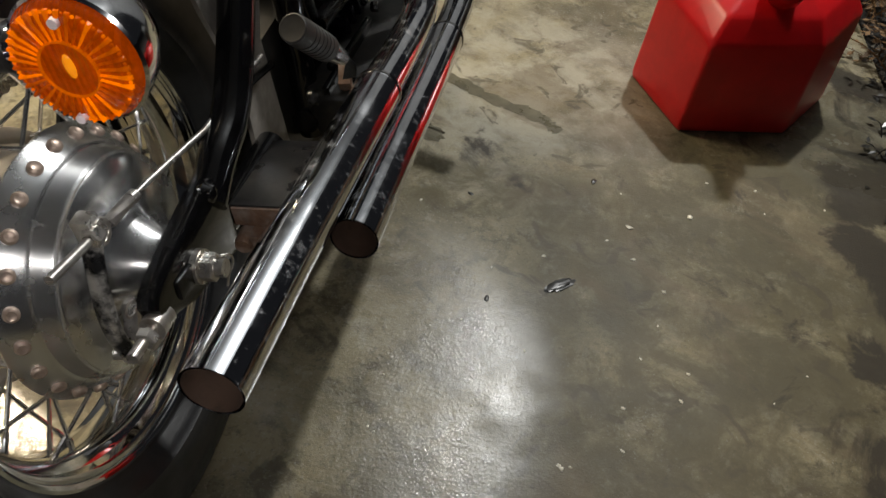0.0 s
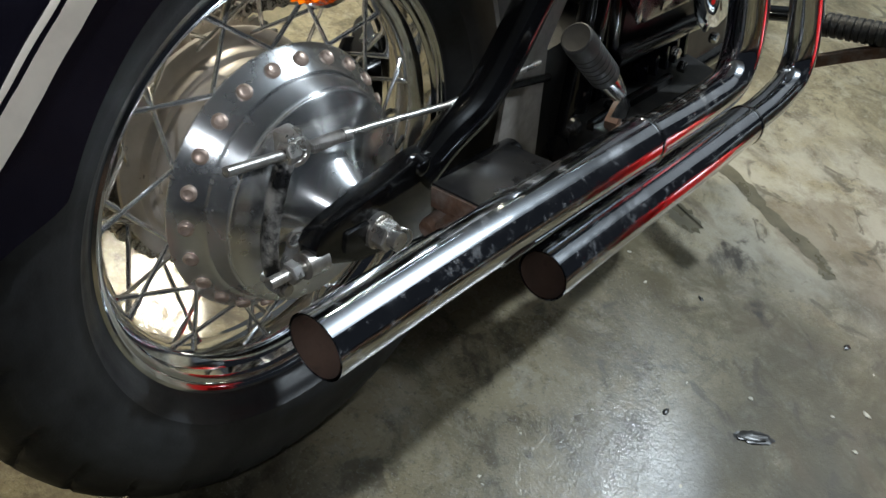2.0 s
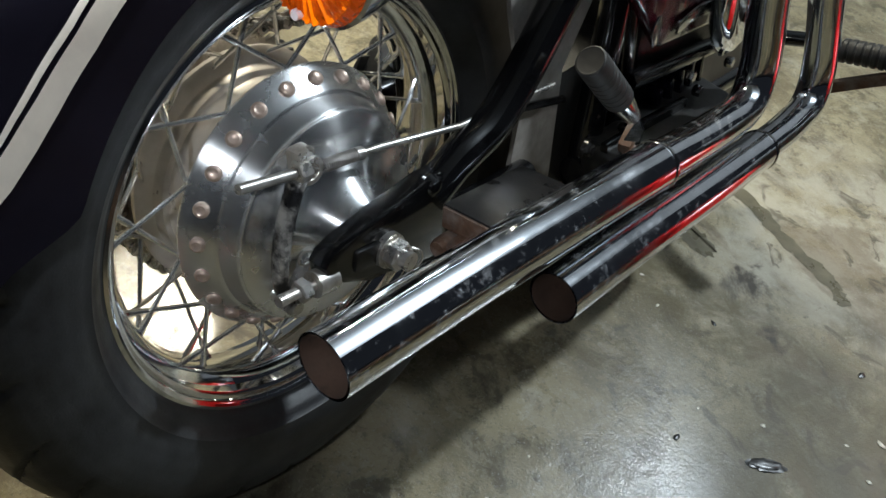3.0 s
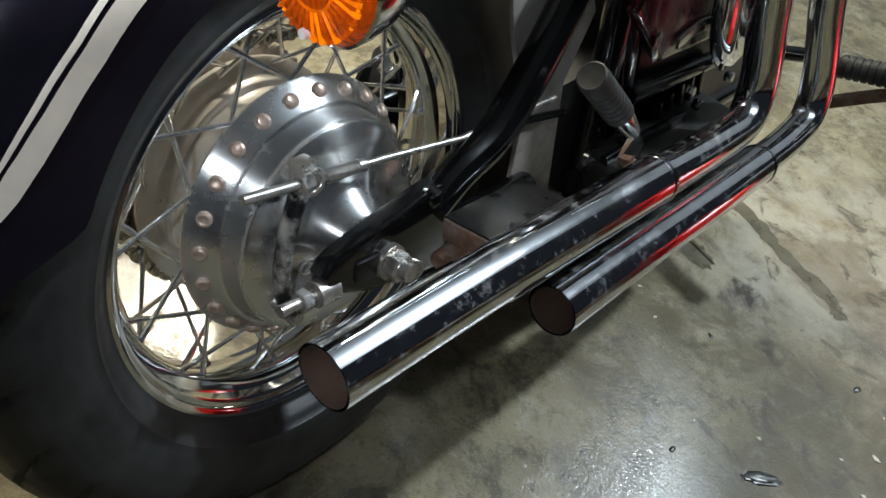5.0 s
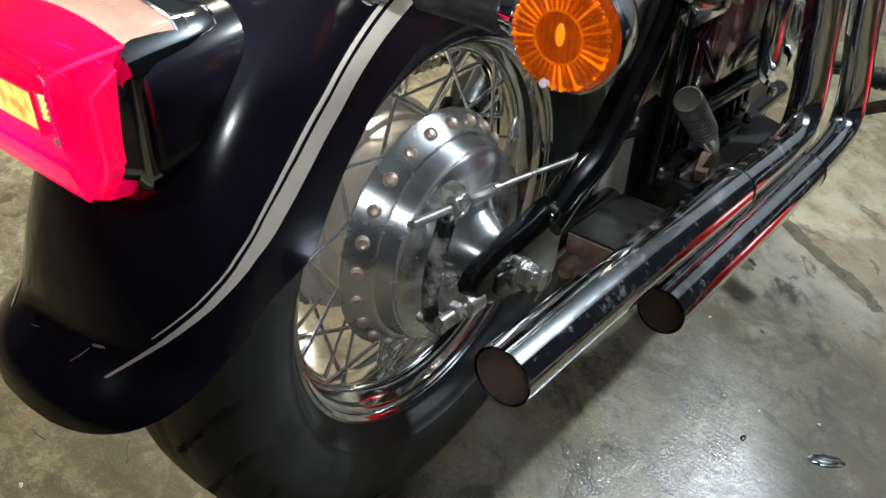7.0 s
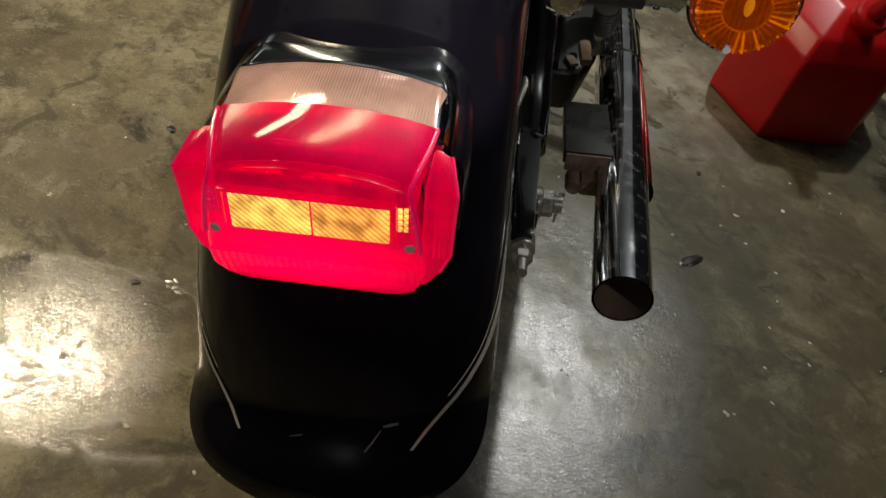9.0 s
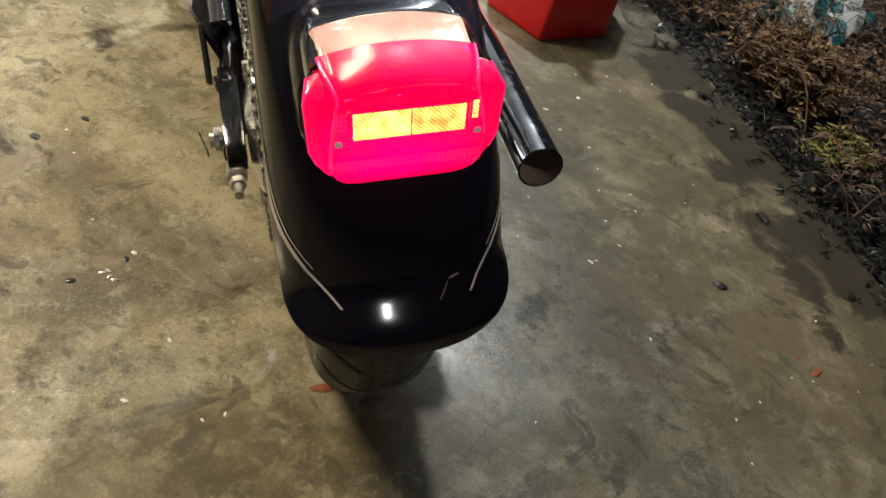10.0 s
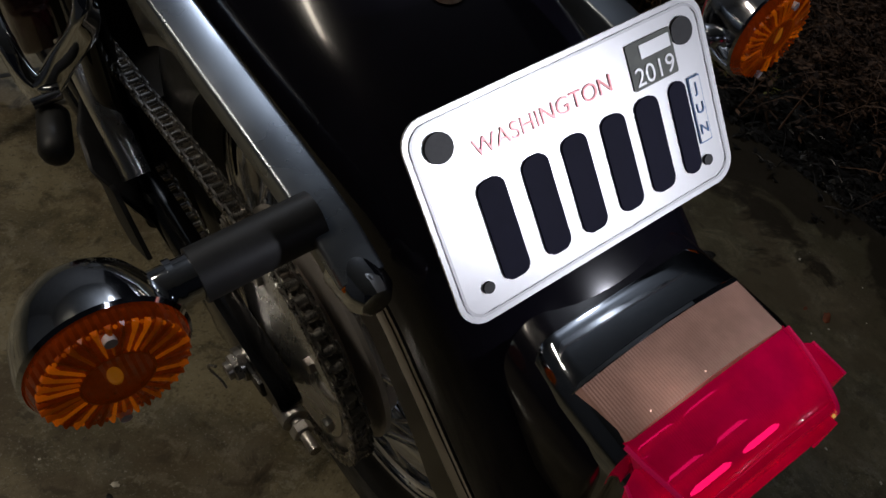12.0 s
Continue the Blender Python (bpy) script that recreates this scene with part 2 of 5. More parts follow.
def ribbed(mat, period, depth, axis="X", crossed=False):
    """Adds fine moulded ribs of that period to a lens; crossed: slanting prisms that break up the glow, and random
    glints painted into it.
    """
    nodes, links = mat.node_tree.nodes, mat.node_tree.links
    coords = nodes.new("ShaderNodeTexCoord")
    bump = nodes.new("ShaderNodeBump")
    bump.inputs["Strength"].default_value, bump.inputs["Distance"].default_value = 0.8, depth
    source = coords.outputs["Object"]
    if crossed:
        turn = nodes.new("ShaderNodeMapping")
        turn.inputs["Rotation"].default_value = (0, radians(45), 0)
        links.new(source, turn.inputs["Vector"])
        source = turn.outputs["Vector"]
    waves = []
    for way in (axis,):
        w = nodes.new("ShaderNodeTexWave")
        w.wave_type, w.bands_direction, w.wave_profile = "BANDS", way, "TRI"
        w.inputs["Scale"].default_value = 2 * math.pi / (20 * period)
        links.new(source, w.inputs["Vector"])
        waves.append(w.outputs["Fac"])
    height = waves[0]
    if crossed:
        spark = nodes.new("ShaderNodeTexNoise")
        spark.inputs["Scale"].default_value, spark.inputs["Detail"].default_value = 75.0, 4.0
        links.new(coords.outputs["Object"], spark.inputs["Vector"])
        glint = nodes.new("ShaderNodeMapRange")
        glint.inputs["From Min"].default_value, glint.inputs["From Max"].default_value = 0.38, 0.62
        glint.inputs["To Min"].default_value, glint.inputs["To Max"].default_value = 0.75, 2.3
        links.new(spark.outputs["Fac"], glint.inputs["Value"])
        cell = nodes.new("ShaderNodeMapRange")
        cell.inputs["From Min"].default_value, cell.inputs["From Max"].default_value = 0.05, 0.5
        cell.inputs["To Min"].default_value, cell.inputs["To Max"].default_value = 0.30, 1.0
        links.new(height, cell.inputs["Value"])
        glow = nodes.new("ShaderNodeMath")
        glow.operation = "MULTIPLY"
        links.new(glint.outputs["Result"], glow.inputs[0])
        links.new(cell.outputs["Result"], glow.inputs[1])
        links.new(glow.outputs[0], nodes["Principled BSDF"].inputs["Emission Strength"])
    links.new(height, bump.inputs["Height"])
    links.new(bump.outputs["Normal"], nodes["Principled BSDF"].inputs["Normal"])


ribbed(CLEAR_LENS, 0.0017, 0.0005)
ribbed(RED_LENS, 0.0014, 0.00018)
ribbed(RED_RIBBED, 0.0042, 0.0012)
ribbed(AMBER_DARK, 0.0038, 0.0022)
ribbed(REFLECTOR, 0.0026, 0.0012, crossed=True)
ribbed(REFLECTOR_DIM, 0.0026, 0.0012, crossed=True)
LEAF_DARK = material("dark_wet_leaf", (0.03, 0.028, 0.025), 0.3, 0.0, 0.4, 60)
SHARD = material("white_chip", (0.75, 0.70, 0.58), 0.4, 0.0, 0.2, 200)
RUST_FLAKE = material("rust_brown_flake", (0.25, 0.07, 0.025), 0.7, 0.0, 0.4, 120)
PEBBLE = material("dark_gravel", (0.09, 0.085, 0.075), 0.4, 0.0, 0.6, 50)
FERN = material("dry_fern", (0.14, 0.075, 0.028), 0.7, 0.0, 0.7, 14)
FERN_RED = material("dry_red_brown_bracken", (0.10, 0.052, 0.026), 0.7, 0.0, 0.7, 14)
WEED = material("yellow_green_weed", (0.20, 0.18, 0.04), 0.55, 0.0, 0.5, 30)
WHITE_CLOTH = material("dirty_white_plastic", (0.62, 0.62, 0.58), 0.5, 0.0, 0.25, 20)
TEAL = material("teal_stripe", (0.05, 0.22, 0.22), 0.5, 0.0, 0.25, 20)
OLD_RUBBER = material("dusty_old_rubber", (0.035, 0.034, 0.032), 0.7, 0.0, 0.3, 30, bump=0.2, second=(0.09, 0.085, 0.075), second_scale=8)
OIL = material("oil_soaked_concrete", (0.135, 0.12, 0.078), 0.3, 0.0, 0.3, 30, rough_vary=0.08)
SOIL = material("wet_soil", (0.014, 0.010, 0.007), 0.8, 0.0, 0.5, 20, bump=0.8, bump_scale=60, second=(0.006, 0.005, 0.004), second_scale=7)
PLASTER = material("pale_plaster_wall", (0.2, 0.2, 0.2), 0.8, 0.0, 0.1, 4, bump=0.1)
CEILING = material("white_ceiling_board", (0.32, 0.335, 0.35), 0.8, 0.0, 0.08, 3)


def concrete_material():
    """Old trowelled concrete: warm grey, brown damp blotches, dark specks, and a smoother wet film in places."""
    m = bpy.data.materials.new("damp_concrete")
    m.use_nodes = True
    nodes, links = m.node_tree.nodes, m.node_tree.links
    bsdf = nodes["Principled BSDF"]
    coords = nodes.new("ShaderNodeTexCoord")

    def cloud(size, detail=6.0, rough=0.6, warp=0.0):
        n = nodes.new("ShaderNodeTexNoise")
        n.inputs["Scale"].default_value, n.inputs["Detail"].default_value = size, detail
        n.inputs["Roughness"].default_value, n.inputs["Distortion"].default_value = rough, warp
        links.new(coords.outputs["Object"], n.inputs["Vector"])
        return n.outputs["Fac"]

    def span(value, lo, hi, a=0.0, b=1.0):
        n = nodes.new("ShaderNodeMapRange")
        n.inputs["From Min"].default_value, n.inputs["From Max"].default_value = lo, hi
        n.inputs["To Min"].default_value, n.inputs["To Max"].default_value = a, b
        links.new(value, n.inputs["Value"])
        return n.outputs["Result"]

    def blend(fac, a, b):
        n = nodes.new("ShaderNodeMix")
        n.data_type = "RGBA"
        links.new(fac, n.inputs["Factor"])
        for socket, value in (("A", a), ("B", b)):
            if isinstance(value, tuple):
                n.inputs[socket].default_value = (*value, 1)
            else:
                links.new(value, n.inputs[socket])
        return n.outputs["Result"]

    def times(a, b):
        n = nodes.new("ShaderNodeMath")
        n.operation = "MULTIPLY"
        links.new(a, n.inputs[0])
        if isinstance(b, float):
            n.inputs[1].default_value = b
        else:
            links.new(b, n.inputs[1])
        return n.outputs[0]

    def patch(x, y, rx, ry):
        """One at a place on the slab, fading to nothing."""
        shift = nodes.new("ShaderNodeMapping")
        shift.vector_type = "TEXTURE"
        shift.inputs["Location"].default_value, shift.inputs["Scale"].default_value = (x, y, 0), (rx, ry, 1)
        links.new(coords.outputs["Object"], shift.inputs["Vector"])
        ball = nodes.new("ShaderNodeTexGradient")
        ball.gradient_type = "SPHERICAL"
        links.new(shift.outputs["Vector"], ball.inputs["Vector"])
        return ball.outputs["Fac"]

    base = blend(span(cloud(7.0), 0.35, 0.68), (0.375, 0.325, 0.205), (0.225, 0.186, 0.104))
    base = blend(times(span(cloud(2.6, 8.0, 0.66, 0.4), 0.49, 0.60), 0.8), base, (0.115, 0.092, 0.052))
    base = blend(times(span(cloud(11.0, 8.0, 0.75, 0.3), 0.51, 0.61), 0.8), base, (0.085, 0.069, 0.04))
    base = blend(times(span(cloud(6.0, 10.0, 0.74, 0.6), 0.49, 0.56), 0.55), base, (0.125, 0.105, 0.06))
    base = blend(times(span(cloud(18.0, 9.0, 0.75, 0.4), 0.54, 0.60), 0.45), base, (0.42, 0.385, 0.29))
    base = blend(times(span(cloud(34.0, 5.0, 0.75), 0.58, 0.70), 0.7), base, (0.07, 0.055, 0.035))
    base = blend(times(span(cloud(5.0, 5.0, 0.6), 0.55, 0.72), 0.45), base, (0.40, 0.375, 0.305))
    base = blend(times(span(cloud(240.0, 3.0, 0.7), 0.58, 0.70), 0.5), base, (0.58, 0.56, 0.50))
    base = blend(times(span(cloud(170.0, 3.0, 0.75), 0.58, 0.68), 0.6), base, (0.07, 0.06, 0.04))
    base = blend(times(times(span(patch(0.36, 0.98, 0.38, 0.42), 0.0, 0.5), span(cloud(9.0, 7.0, 0.65, 0.3), 0.36, 0.56)), 0.75), base, (0.47, 0.435, 0.345))
    # old spills and damp shapes, each with a ragged edge
    for x, y, rx, ry, much in ((0.36, 0.62, 0.40, 0.11, 0.85), (0.45, 0.24, 0.12, 0.40, 0.55), (0.86, 0.44, 0.24, 0.28, 0.8), (-0.18, -0.27, 0.34, 0.13, 0.7), (0.34, -0.30, 0.16, 0.10, 0.6), (0.56, 0.50, 0.16, 0.18, 0.6)):
        base = blend(times(times(span(patch(x, y, rx, ry), 0.0, 0.55), span(cloud(14.0, 8.0, 0.7, 0.5), 0.36, 0.56)), much), base, (0.108, 0.087, 0.036))
    stain = span(patch(-0.10, -0.40, 0.42, 0.26), 0.0, 0.5)
    base = blend(times(times(stain, span(cloud(22.0, 9.0, 0.75, 0.4), 0.42, 0.56)), 0.75), base, (0.085, 0.066, 0.038))
    olive_side = span(patch(0.95, 0.25, 0.72, 1.1), 0.0, 0.45)
    base = blend(times(times(olive_side, span(cloud(8.0, 8.0, 0.7, 0.5), 0.32, 0.55)), 0.85), base, (0.090, 0.076, 0.040))
    base = blend(times(span(cloud(3.4, 8.0, 0.66, 0.8), 0.54, 0.60), 0.5), base, (0.15, 0.112, 0.066))
    base = blend(times(span(cloud(13.0, 5.0, 0.55, 1.2), 0.60, 0.66), 0.7), base, (0.075, 0.062, 0.038))
    # damp earth washed over the slab's outer edge
    ragged_edge = nodes.new("ShaderNodeMath")
    ragged_edge.operation = "ADD"
    links.new(patch(1.24, 0.40, 0.46, 1.35), ragged_edge.inputs[0])
    links.new(span(cloud(4.5, 8.0, 0.65, 0.6), 0.3, 0.7, -0.60, 0.60), ragged_edge.inputs[1])
    base = blend(times(span(ragged_edge.outputs[0], 0.30, 0.50), 0.92), base, (0.032, 0.024, 0.014))
    wet = nodes.new("ShaderNodeMath")
    wet.operation = "MAXIMUM"
    links.new(span(patch(0.23, 0.13, 0.30, 0.46), 0.05, 0.45), wet.inputs[0])
    puddle = times(span(patch(-0.44, -0.08, 0.46, 0.21), 0.24, 0.38), times(span(cloud(13.0, 9.0, 0.72, 0.3), 0.34, 0.46, 0.15, 1.0), span(cloud(95.0, 4.0, 0.7), 0.40, 0.46)))
    links.new(puddle, wet.inputs[1])
    wettest = nodes.new("ShaderNodeMath")
    wettest.operation = "MAXIMUM"
    links.new(wet.outputs[0], wettest.inputs[0])
    links.new(span(patch(1.06, 1.0, 0.24, 0.26), 0.1, 0.4), wettest.inputs[1])
    film = times(wettest.outputs[0], span(cloud(5.0, 7.0, 0.65), 0.36, 0.54, 0.30, 0.95))
    links.new(blend(times(film, 0.22), base, (0.20, 0.195, 0.17)), bsdf.inputs["Base Color"])
    ragged = span(cloud(16.0, 6.0), 0.3, 0.7, 0.035, -0.035)
    rough = nodes.new("ShaderNodeMath")
    rough.operation = "ADD"
    links.new(span(film, 0.0, 1.0, 0.50, 0.13), rough.inputs[0])
    links.new(ragged, rough.inputs[1])
    smoother = nodes.new("ShaderNodeMath")
    smoother.operation = "SUBTRACT"
    links.new(rough.outputs[0], smoother.inputs[0])
    links.new(span(puddle, 0.3, 0.9, 0.0, 0.30), smoother.inputs[1])
    least = nodes.new("ShaderNodeMath")
    least.operation, least.inputs[1].default_value = "MAXIMUM", 0.035
    links.new(smoother.outputs[0], least.inputs[0])
    links.new(least.outputs[0], bsdf.inputs["Roughness"])
    sheen = nodes.new("ShaderNodeMath")
    sheen.operation = "ADD"
    links.new(span(film, 0.1, 0.9, 0.32, 0.80), sheen.inputs[0])
    links.new(span(puddle, 0.3, 1.0, 0.0, 0.0), sheen.inputs[1])
    links.new(sheen.outputs[0], bsdf.inputs["Specular IOR Level"])
    flat = span(puddle, 0.2, 1.0, 1.0, 0.40)
    one, two = nodes.new("ShaderNodeBump"), nodes.new("ShaderNodeBump")
    one.inputs["Strength"].default_value, one.inputs["Distance"].default_value = 0.36, 0.0020
    two.inputs["Strength"].default_value, two.inputs["Distance"].default_value = 0.65, 0.0007
    links.new(times(times(span(film, 0.0, 1.0, 0.36, 0.22), flat), flat), one.inputs["Strength"])
    links.new(times(span(film, 0.0, 1.0, 0.65, 0.70), span(puddle, 0.2, 1.0, 1.0, 0.5)), two.inputs["Strength"])
    links.new(cloud(62.0, 5.0, 0.65), one.inputs["Height"])
    links.new(cloud(240.0, 3.0, 0.7), two.inputs["Height"])
    links.new(one.outputs["Normal"], two.inputs["Normal"])
    # short trowel ripples across the wet film
    along = nodes.new("ShaderNodeMapping")
    along.inputs["Scale"].default_value, along.inputs["Rotation"].default_value = (34, 85, 1), (0, 0, radians(-8))
    links.new(coords.outputs["Object"], along.inputs["Vector"])
    ripple = nodes.new("ShaderNodeTexNoise")
    ripple.inputs["Scale"].default_value, ripple.inputs["Detail"].default_value, ripple.inputs["Roughness"].default_value = 1.0, 3.0, 0.6
    links.new(along.outputs["Vector"], ripple.inputs["Vector"])
    three = nodes.new("ShaderNodeBump")
    three.inputs["Distance"].default_value = 0.0016
    links.new(times(span(film, 0.15, 0.8, 0.0, 0.28), flat), three.inputs["Strength"])
    links.new(ripple.outputs["Fac"], three.inputs["Height"])
    links.new(two.outputs["Normal"], three.inputs["Normal"])
    links.new(three.outputs["Normal"], bsdf.inputs["Normal"])
    return m


CONCRETE = concrete_material()


# mesh helpers
def part(name, bm, mat, parent=None, label="", smooth=True):
    mesh = bpy.data.meshes.new(name)
    bmesh.ops.recalc_face_normals(bm, faces=bm.faces)
    bm.to_mesh(mesh)
    bm.free()
    mesh.materials.append(mat)
    if smooth:
        for poly in mesh.polygons:
            poly.use_smooth = True
        mesh.set_sharp_from_angle(angle=radians(38))
    ob = new(name, mesh)
    ob.parent = parent
    return tagged(ob, label)


def again(ob, name, m, parent):
    """Another object on the same mesh."""
    twin = new(name, ob.data)
    twin.parent = parent
    twin.matrix_basis = m
    if "label" in ob:
        twin["label"] = ob["label"]
    return twin


def lathe(profile, segs=64, axis="X", closed=False):
    """Turns a profile of (along, radius) round the x, y or z axis through the origin."""
    bm = bmesh.new()
    rings = []
    for a, r in profile:
        ring = []
        for k in range(segs):
            c, s = math.cos(2 * math.pi * k / segs) * r, math.sin(2 * math.pi * k / segs) * r
            ring.append(bm.verts.new({"X": (a, c, s), "Y": (c, a, s), "Z": (c, s, a)}[axis]))
        rings.append(ring)
    pairs = list(zip(rings, rings[1:])) + ([(rings[-1], rings[0])] if closed else [])
    for one, two in pairs:
        for k in range(segs):
            bm.faces.new((one[k], one[(k + 1) % segs], two[(k + 1) % segs], two[k]))
    if not closed:
        for ring, (a, r) in ((rings[0], profile[0]), (rings[-1], profile[-1])):
            if r > 1e-5:
                bm.faces.new(ring)
    bmesh.ops.remove_doubles(bm, verts=bm.verts, dist=1e-6)
    return bm


def smooth_path(points, steps=8):
    """A Catmull-Rom line through the points."""
    pts = [Vector(p) for p in points]
    pts = [2 * pts[0] - pts[1], *pts, 2 * pts[-1] - pts[-2]]
    out = []
    for a, b, c, d in zip(pts, pts[1:], pts[2:], pts[3:]):
        for k in range(steps):
            t = k / steps
            out.append(0.5 * ((2 * b) + (c - a) * t + (2 * a - 5 * b + 4 * c - d) * t * t + (3 * b - a - 3 * c + d) * t ** 3))
    return [*out, pts[-2]]


def tube(points, radius, segs=16, caps=True, flat=1.0, bm=None, hollow=0.0):
    """A round (or flattened) tube along points. radius: one number or one per point."""
    bm = bm or bmesh.new()
    pts = [Vector(p) for p in points]
    radii = radius if isinstance(radius, (list, tuple)) else [radius] * len(pts)
    side = None
    rings = []
    for k, p in enumerate(pts):
        way = (pts[min(k + 1, len(pts) - 1)] - pts[max(k - 1, 0)]).normalized()
        if side is None:
            side = way.cross(Vector((0, 0, 1)) if abs(way.z) < 0.9 else Vector((1, 0, 0))).normalized()
        side = (side - way * side.dot(way)).normalized()
        up = way.cross(side)
        rings.append([bm.verts.new(p + radii[k] * (math.cos(2 * math.pi * j / segs) * side + flat * math.sin(2 * math.pi * j / segs) * up))
                      for j in range(segs)])
    for one, two in zip(rings, rings[1:]):
        for j in range(segs):
            bm.faces.new((one[j], one[(j + 1) % segs], two[(j + 1) % segs], two[j]))
    if caps:
        bm.faces.new(rings[0])
        bm.faces.new(rings[-1])
    return bm


def block(size, bevel=0.002, m=None, bm=None):
    """A box of that size with bevelled edges, about the origin or at the pose m."""
    own = bmesh.new()
    bmesh.ops.create_cube(own, size=1.0)
    bmesh.ops.scale(own, vec=size, verts=own.verts)
    if bevel:
        bmesh.ops.bevel(own, geom=own.edges[:], offset=bevel, segments=2, affect="EDGES", profile=0.7)
    if m:
        bmesh.ops.transform(own, matrix=m, verts=own.verts)
    if bm is None:
        return own
    mesh = bpy.data.meshes.new("piece")
    own.to_mesh(mesh)
    own.free()
    bm.from_mesh(mesh)
    bpy.data.meshes.remove(mesh)
    return bm


def plate_shape(outline, thick, m=None, bevel=0.0):
    """A flat piece: an outline of (u, v) in the xz plane, thick along y, at the pose m."""
    bm = bmesh.new()
    front = [bm.verts.new((u, -thick / 2, v)) for u, v in outline]
    back = [bm.verts.new((u, thick / 2, v)) for u, v in outline]
    bm.faces.new(front)
    bm.faces.new(back[::-1])
    n = len(outline)
    for k in range(n):
        bm.faces.new((front[k], back[k], back[(k + 1) % n], front[(k + 1) % n]))
    if bevel:
        edges = [e for e in bm.edges if abs(e.verts[0].co.y - e.verts[1].co.y) < 1e-9]
        bmesh.ops.bevel(bm, geom=edges, offset=bevel, segments=2, affect="EDGES", profile=0.7)
    if m:
        bmesh.ops.transform(bm, matrix=m, verts=bm.verts)
    return bm


def rounded(w, h, r, steps=6):
    """The outline of a rounded rectangle about the origin."""
    out = []
    for cx, cz, start in ((w / 2 - r, h / 2 - r, 0), (-w / 2 + r, h / 2 - r, 90), (-w / 2 + r, -h / 2 + r, 180), (w / 2 - r, -h / 2 + r, 270)):
        for k in range(steps + 1):
            a = radians(start + 90 * k / steps)
            out.append((cx + r * math.cos(a), cz + r * math.sin(a)))
    return out


def hull(points, bevel=0.0, segments=3):
    bm = bmesh.new()
    for p in points:
        bm.verts.new(p)
    bmesh.ops.convex_hull(bm, input=bm.verts)
    bmesh.ops.dissolve_limit(bm, angle_limit=radians(2), verts=bm.verts, edges=bm.edges)
    if bevel:
        bmesh.ops.bevel(bm, geom=bm.edges[:], offset=bevel, segments=segments, affect="EDGES", profile=0.6, clamp_overlap=True)
    return bm


def nut(radius, length, m):
    """A hexagon nut along x at the pose m."""
    bm = lathe([(0, radius * 0.86), (length * 0.12, radius), (length * 0.88, radius), (length, radius * 0.86)], 6)
    bmesh.ops.transform(bm, matrix=m, verts=bm.verts)
    return bm


# the ground and the carport round it; its walls and ceiling are unseen, added to close it and reflect light
def structure(name, bm, mat, label, smooth=False):
    return tagged(part(name, bm, mat, None, label, smooth), kind="structure", category=name.split("_")[0])


structure("ground", block((60, 60, 0.1), 0, pose(0, 0, -0.085)), SOIL, "dark wet soil round the concrete slab")
structure("floor", block((6.0, 11.0, 0.12), 0, pose(-1.82, 1.2, -0.064)), CONCRETE, "stained damp concrete slab floor of a carport")
structure("wall_north", block((7.0, 0.15, 3.7), 0, pose(-1.3, 6.0, 1.85)), PLASTER, "unseen plain pale wall added to close the carport")
structure("wall_west", block((0.15, 9.0, 3.7), 0, pose(-4.4, 1.6, 1.85)), PLASTER, "unseen plain pale side wall added to close the carport")
structure("ceiling", block((7.2, 9.5, 0.1), 0, pose(-1.3, 1.6, 3.75)), CEILING, "unseen plain board ceiling added over the carport to reflect light")

# the motorcycle: an Empty on the floor under its rear axle, leaning on its side stand
bike = tagged(new("motorcycle"), "black cruiser motorcycle with chrome drag pipes leaning on its side stand", "motorcycle")
bike.matrix_world = pose(0, 0, 0, 0, -LEAN, 0)
HUB = Matrix.Translation((0, 0, AXLE))


# rear tyre, with slanted grooves cut into its shoulders
def tyre_mesh():
    prof = [(0.0, 0.3440), (0.015, 0.3436), (0.03, 0.3422), (0.042, 0.3385), (0.0525, 0.3325), (0.061, 0.3245), (0.068, 0.3135), (0.0725, 0.301),
            (0.0745, 0.287), (0.0745, 0.272), (0.072, 0.257), (0.067, 0.244), (0.060, 0.2355), (0.053, 0.2295), (0.048, 0.2255), (0.044, 0.2185)]
    fine = []
    for (x0, r0), (x1, r1) in zip(prof, prof[1:]):
        fine += [(x0 + (x1 - x0) * k / 3, r0 + (r1 - r0) * k / 3) for k in range(3)]
    fine.append(prof[-1])
    full = [(-x, r) for x, r in fine[::-1]] + fine[1:]
    segs, bm, rings = 560, bmesh.new(), []
    for x, r in full:
        ring = []
        for k in range(segs):
            a = 2 * math.pi * k / segs
            cut, ax = 0.0, abs(x)
            if ax < 0.073 and r > 0.285:
                slant = a + (1.9 if x > 0 else 1.9) * ax * 2.2 + (0.11 if x < 0 else 0)
                cell = (slant / (2 * math.pi) * 28) % 1.0
                near = max(0.0, 1.0 - abs(cell - 0.10) / 0.05)
                ends = max(0.0, min(1.0, (ax - 0.020) / 0.006, (0.0720 - ax) / 0.006))
                cut = max(0.0065 * ends * near * near * (3 - 2 * near), 0.0045 * max(0.0, 1.0 - abs(ax - 0.012) / 0.0035))
            rr = r - cut
            xx = x - math.copysign(cut * (0.5 if ax > 0.062 else 0.0), x)
            if 0.2425 < r < 0.246:
                xx += math.copysign(0.0012, x)
            ring.append(bm.verts.new((xx, math.cos(a) * rr, math.sin(a) * rr + AXLE)))
        rings.append(ring)
    for one, two in zip(rings, rings[1:]):
        for k in range(segs):
            bm.faces.new((one[k], one[(k + 1) % segs], two[(k + 1) % segs], two[k]))
    return bm


part("tyre", tyre_mesh(), RUBBER, bike, "worn black rubber rear tyre with slanted shoulder grooves")

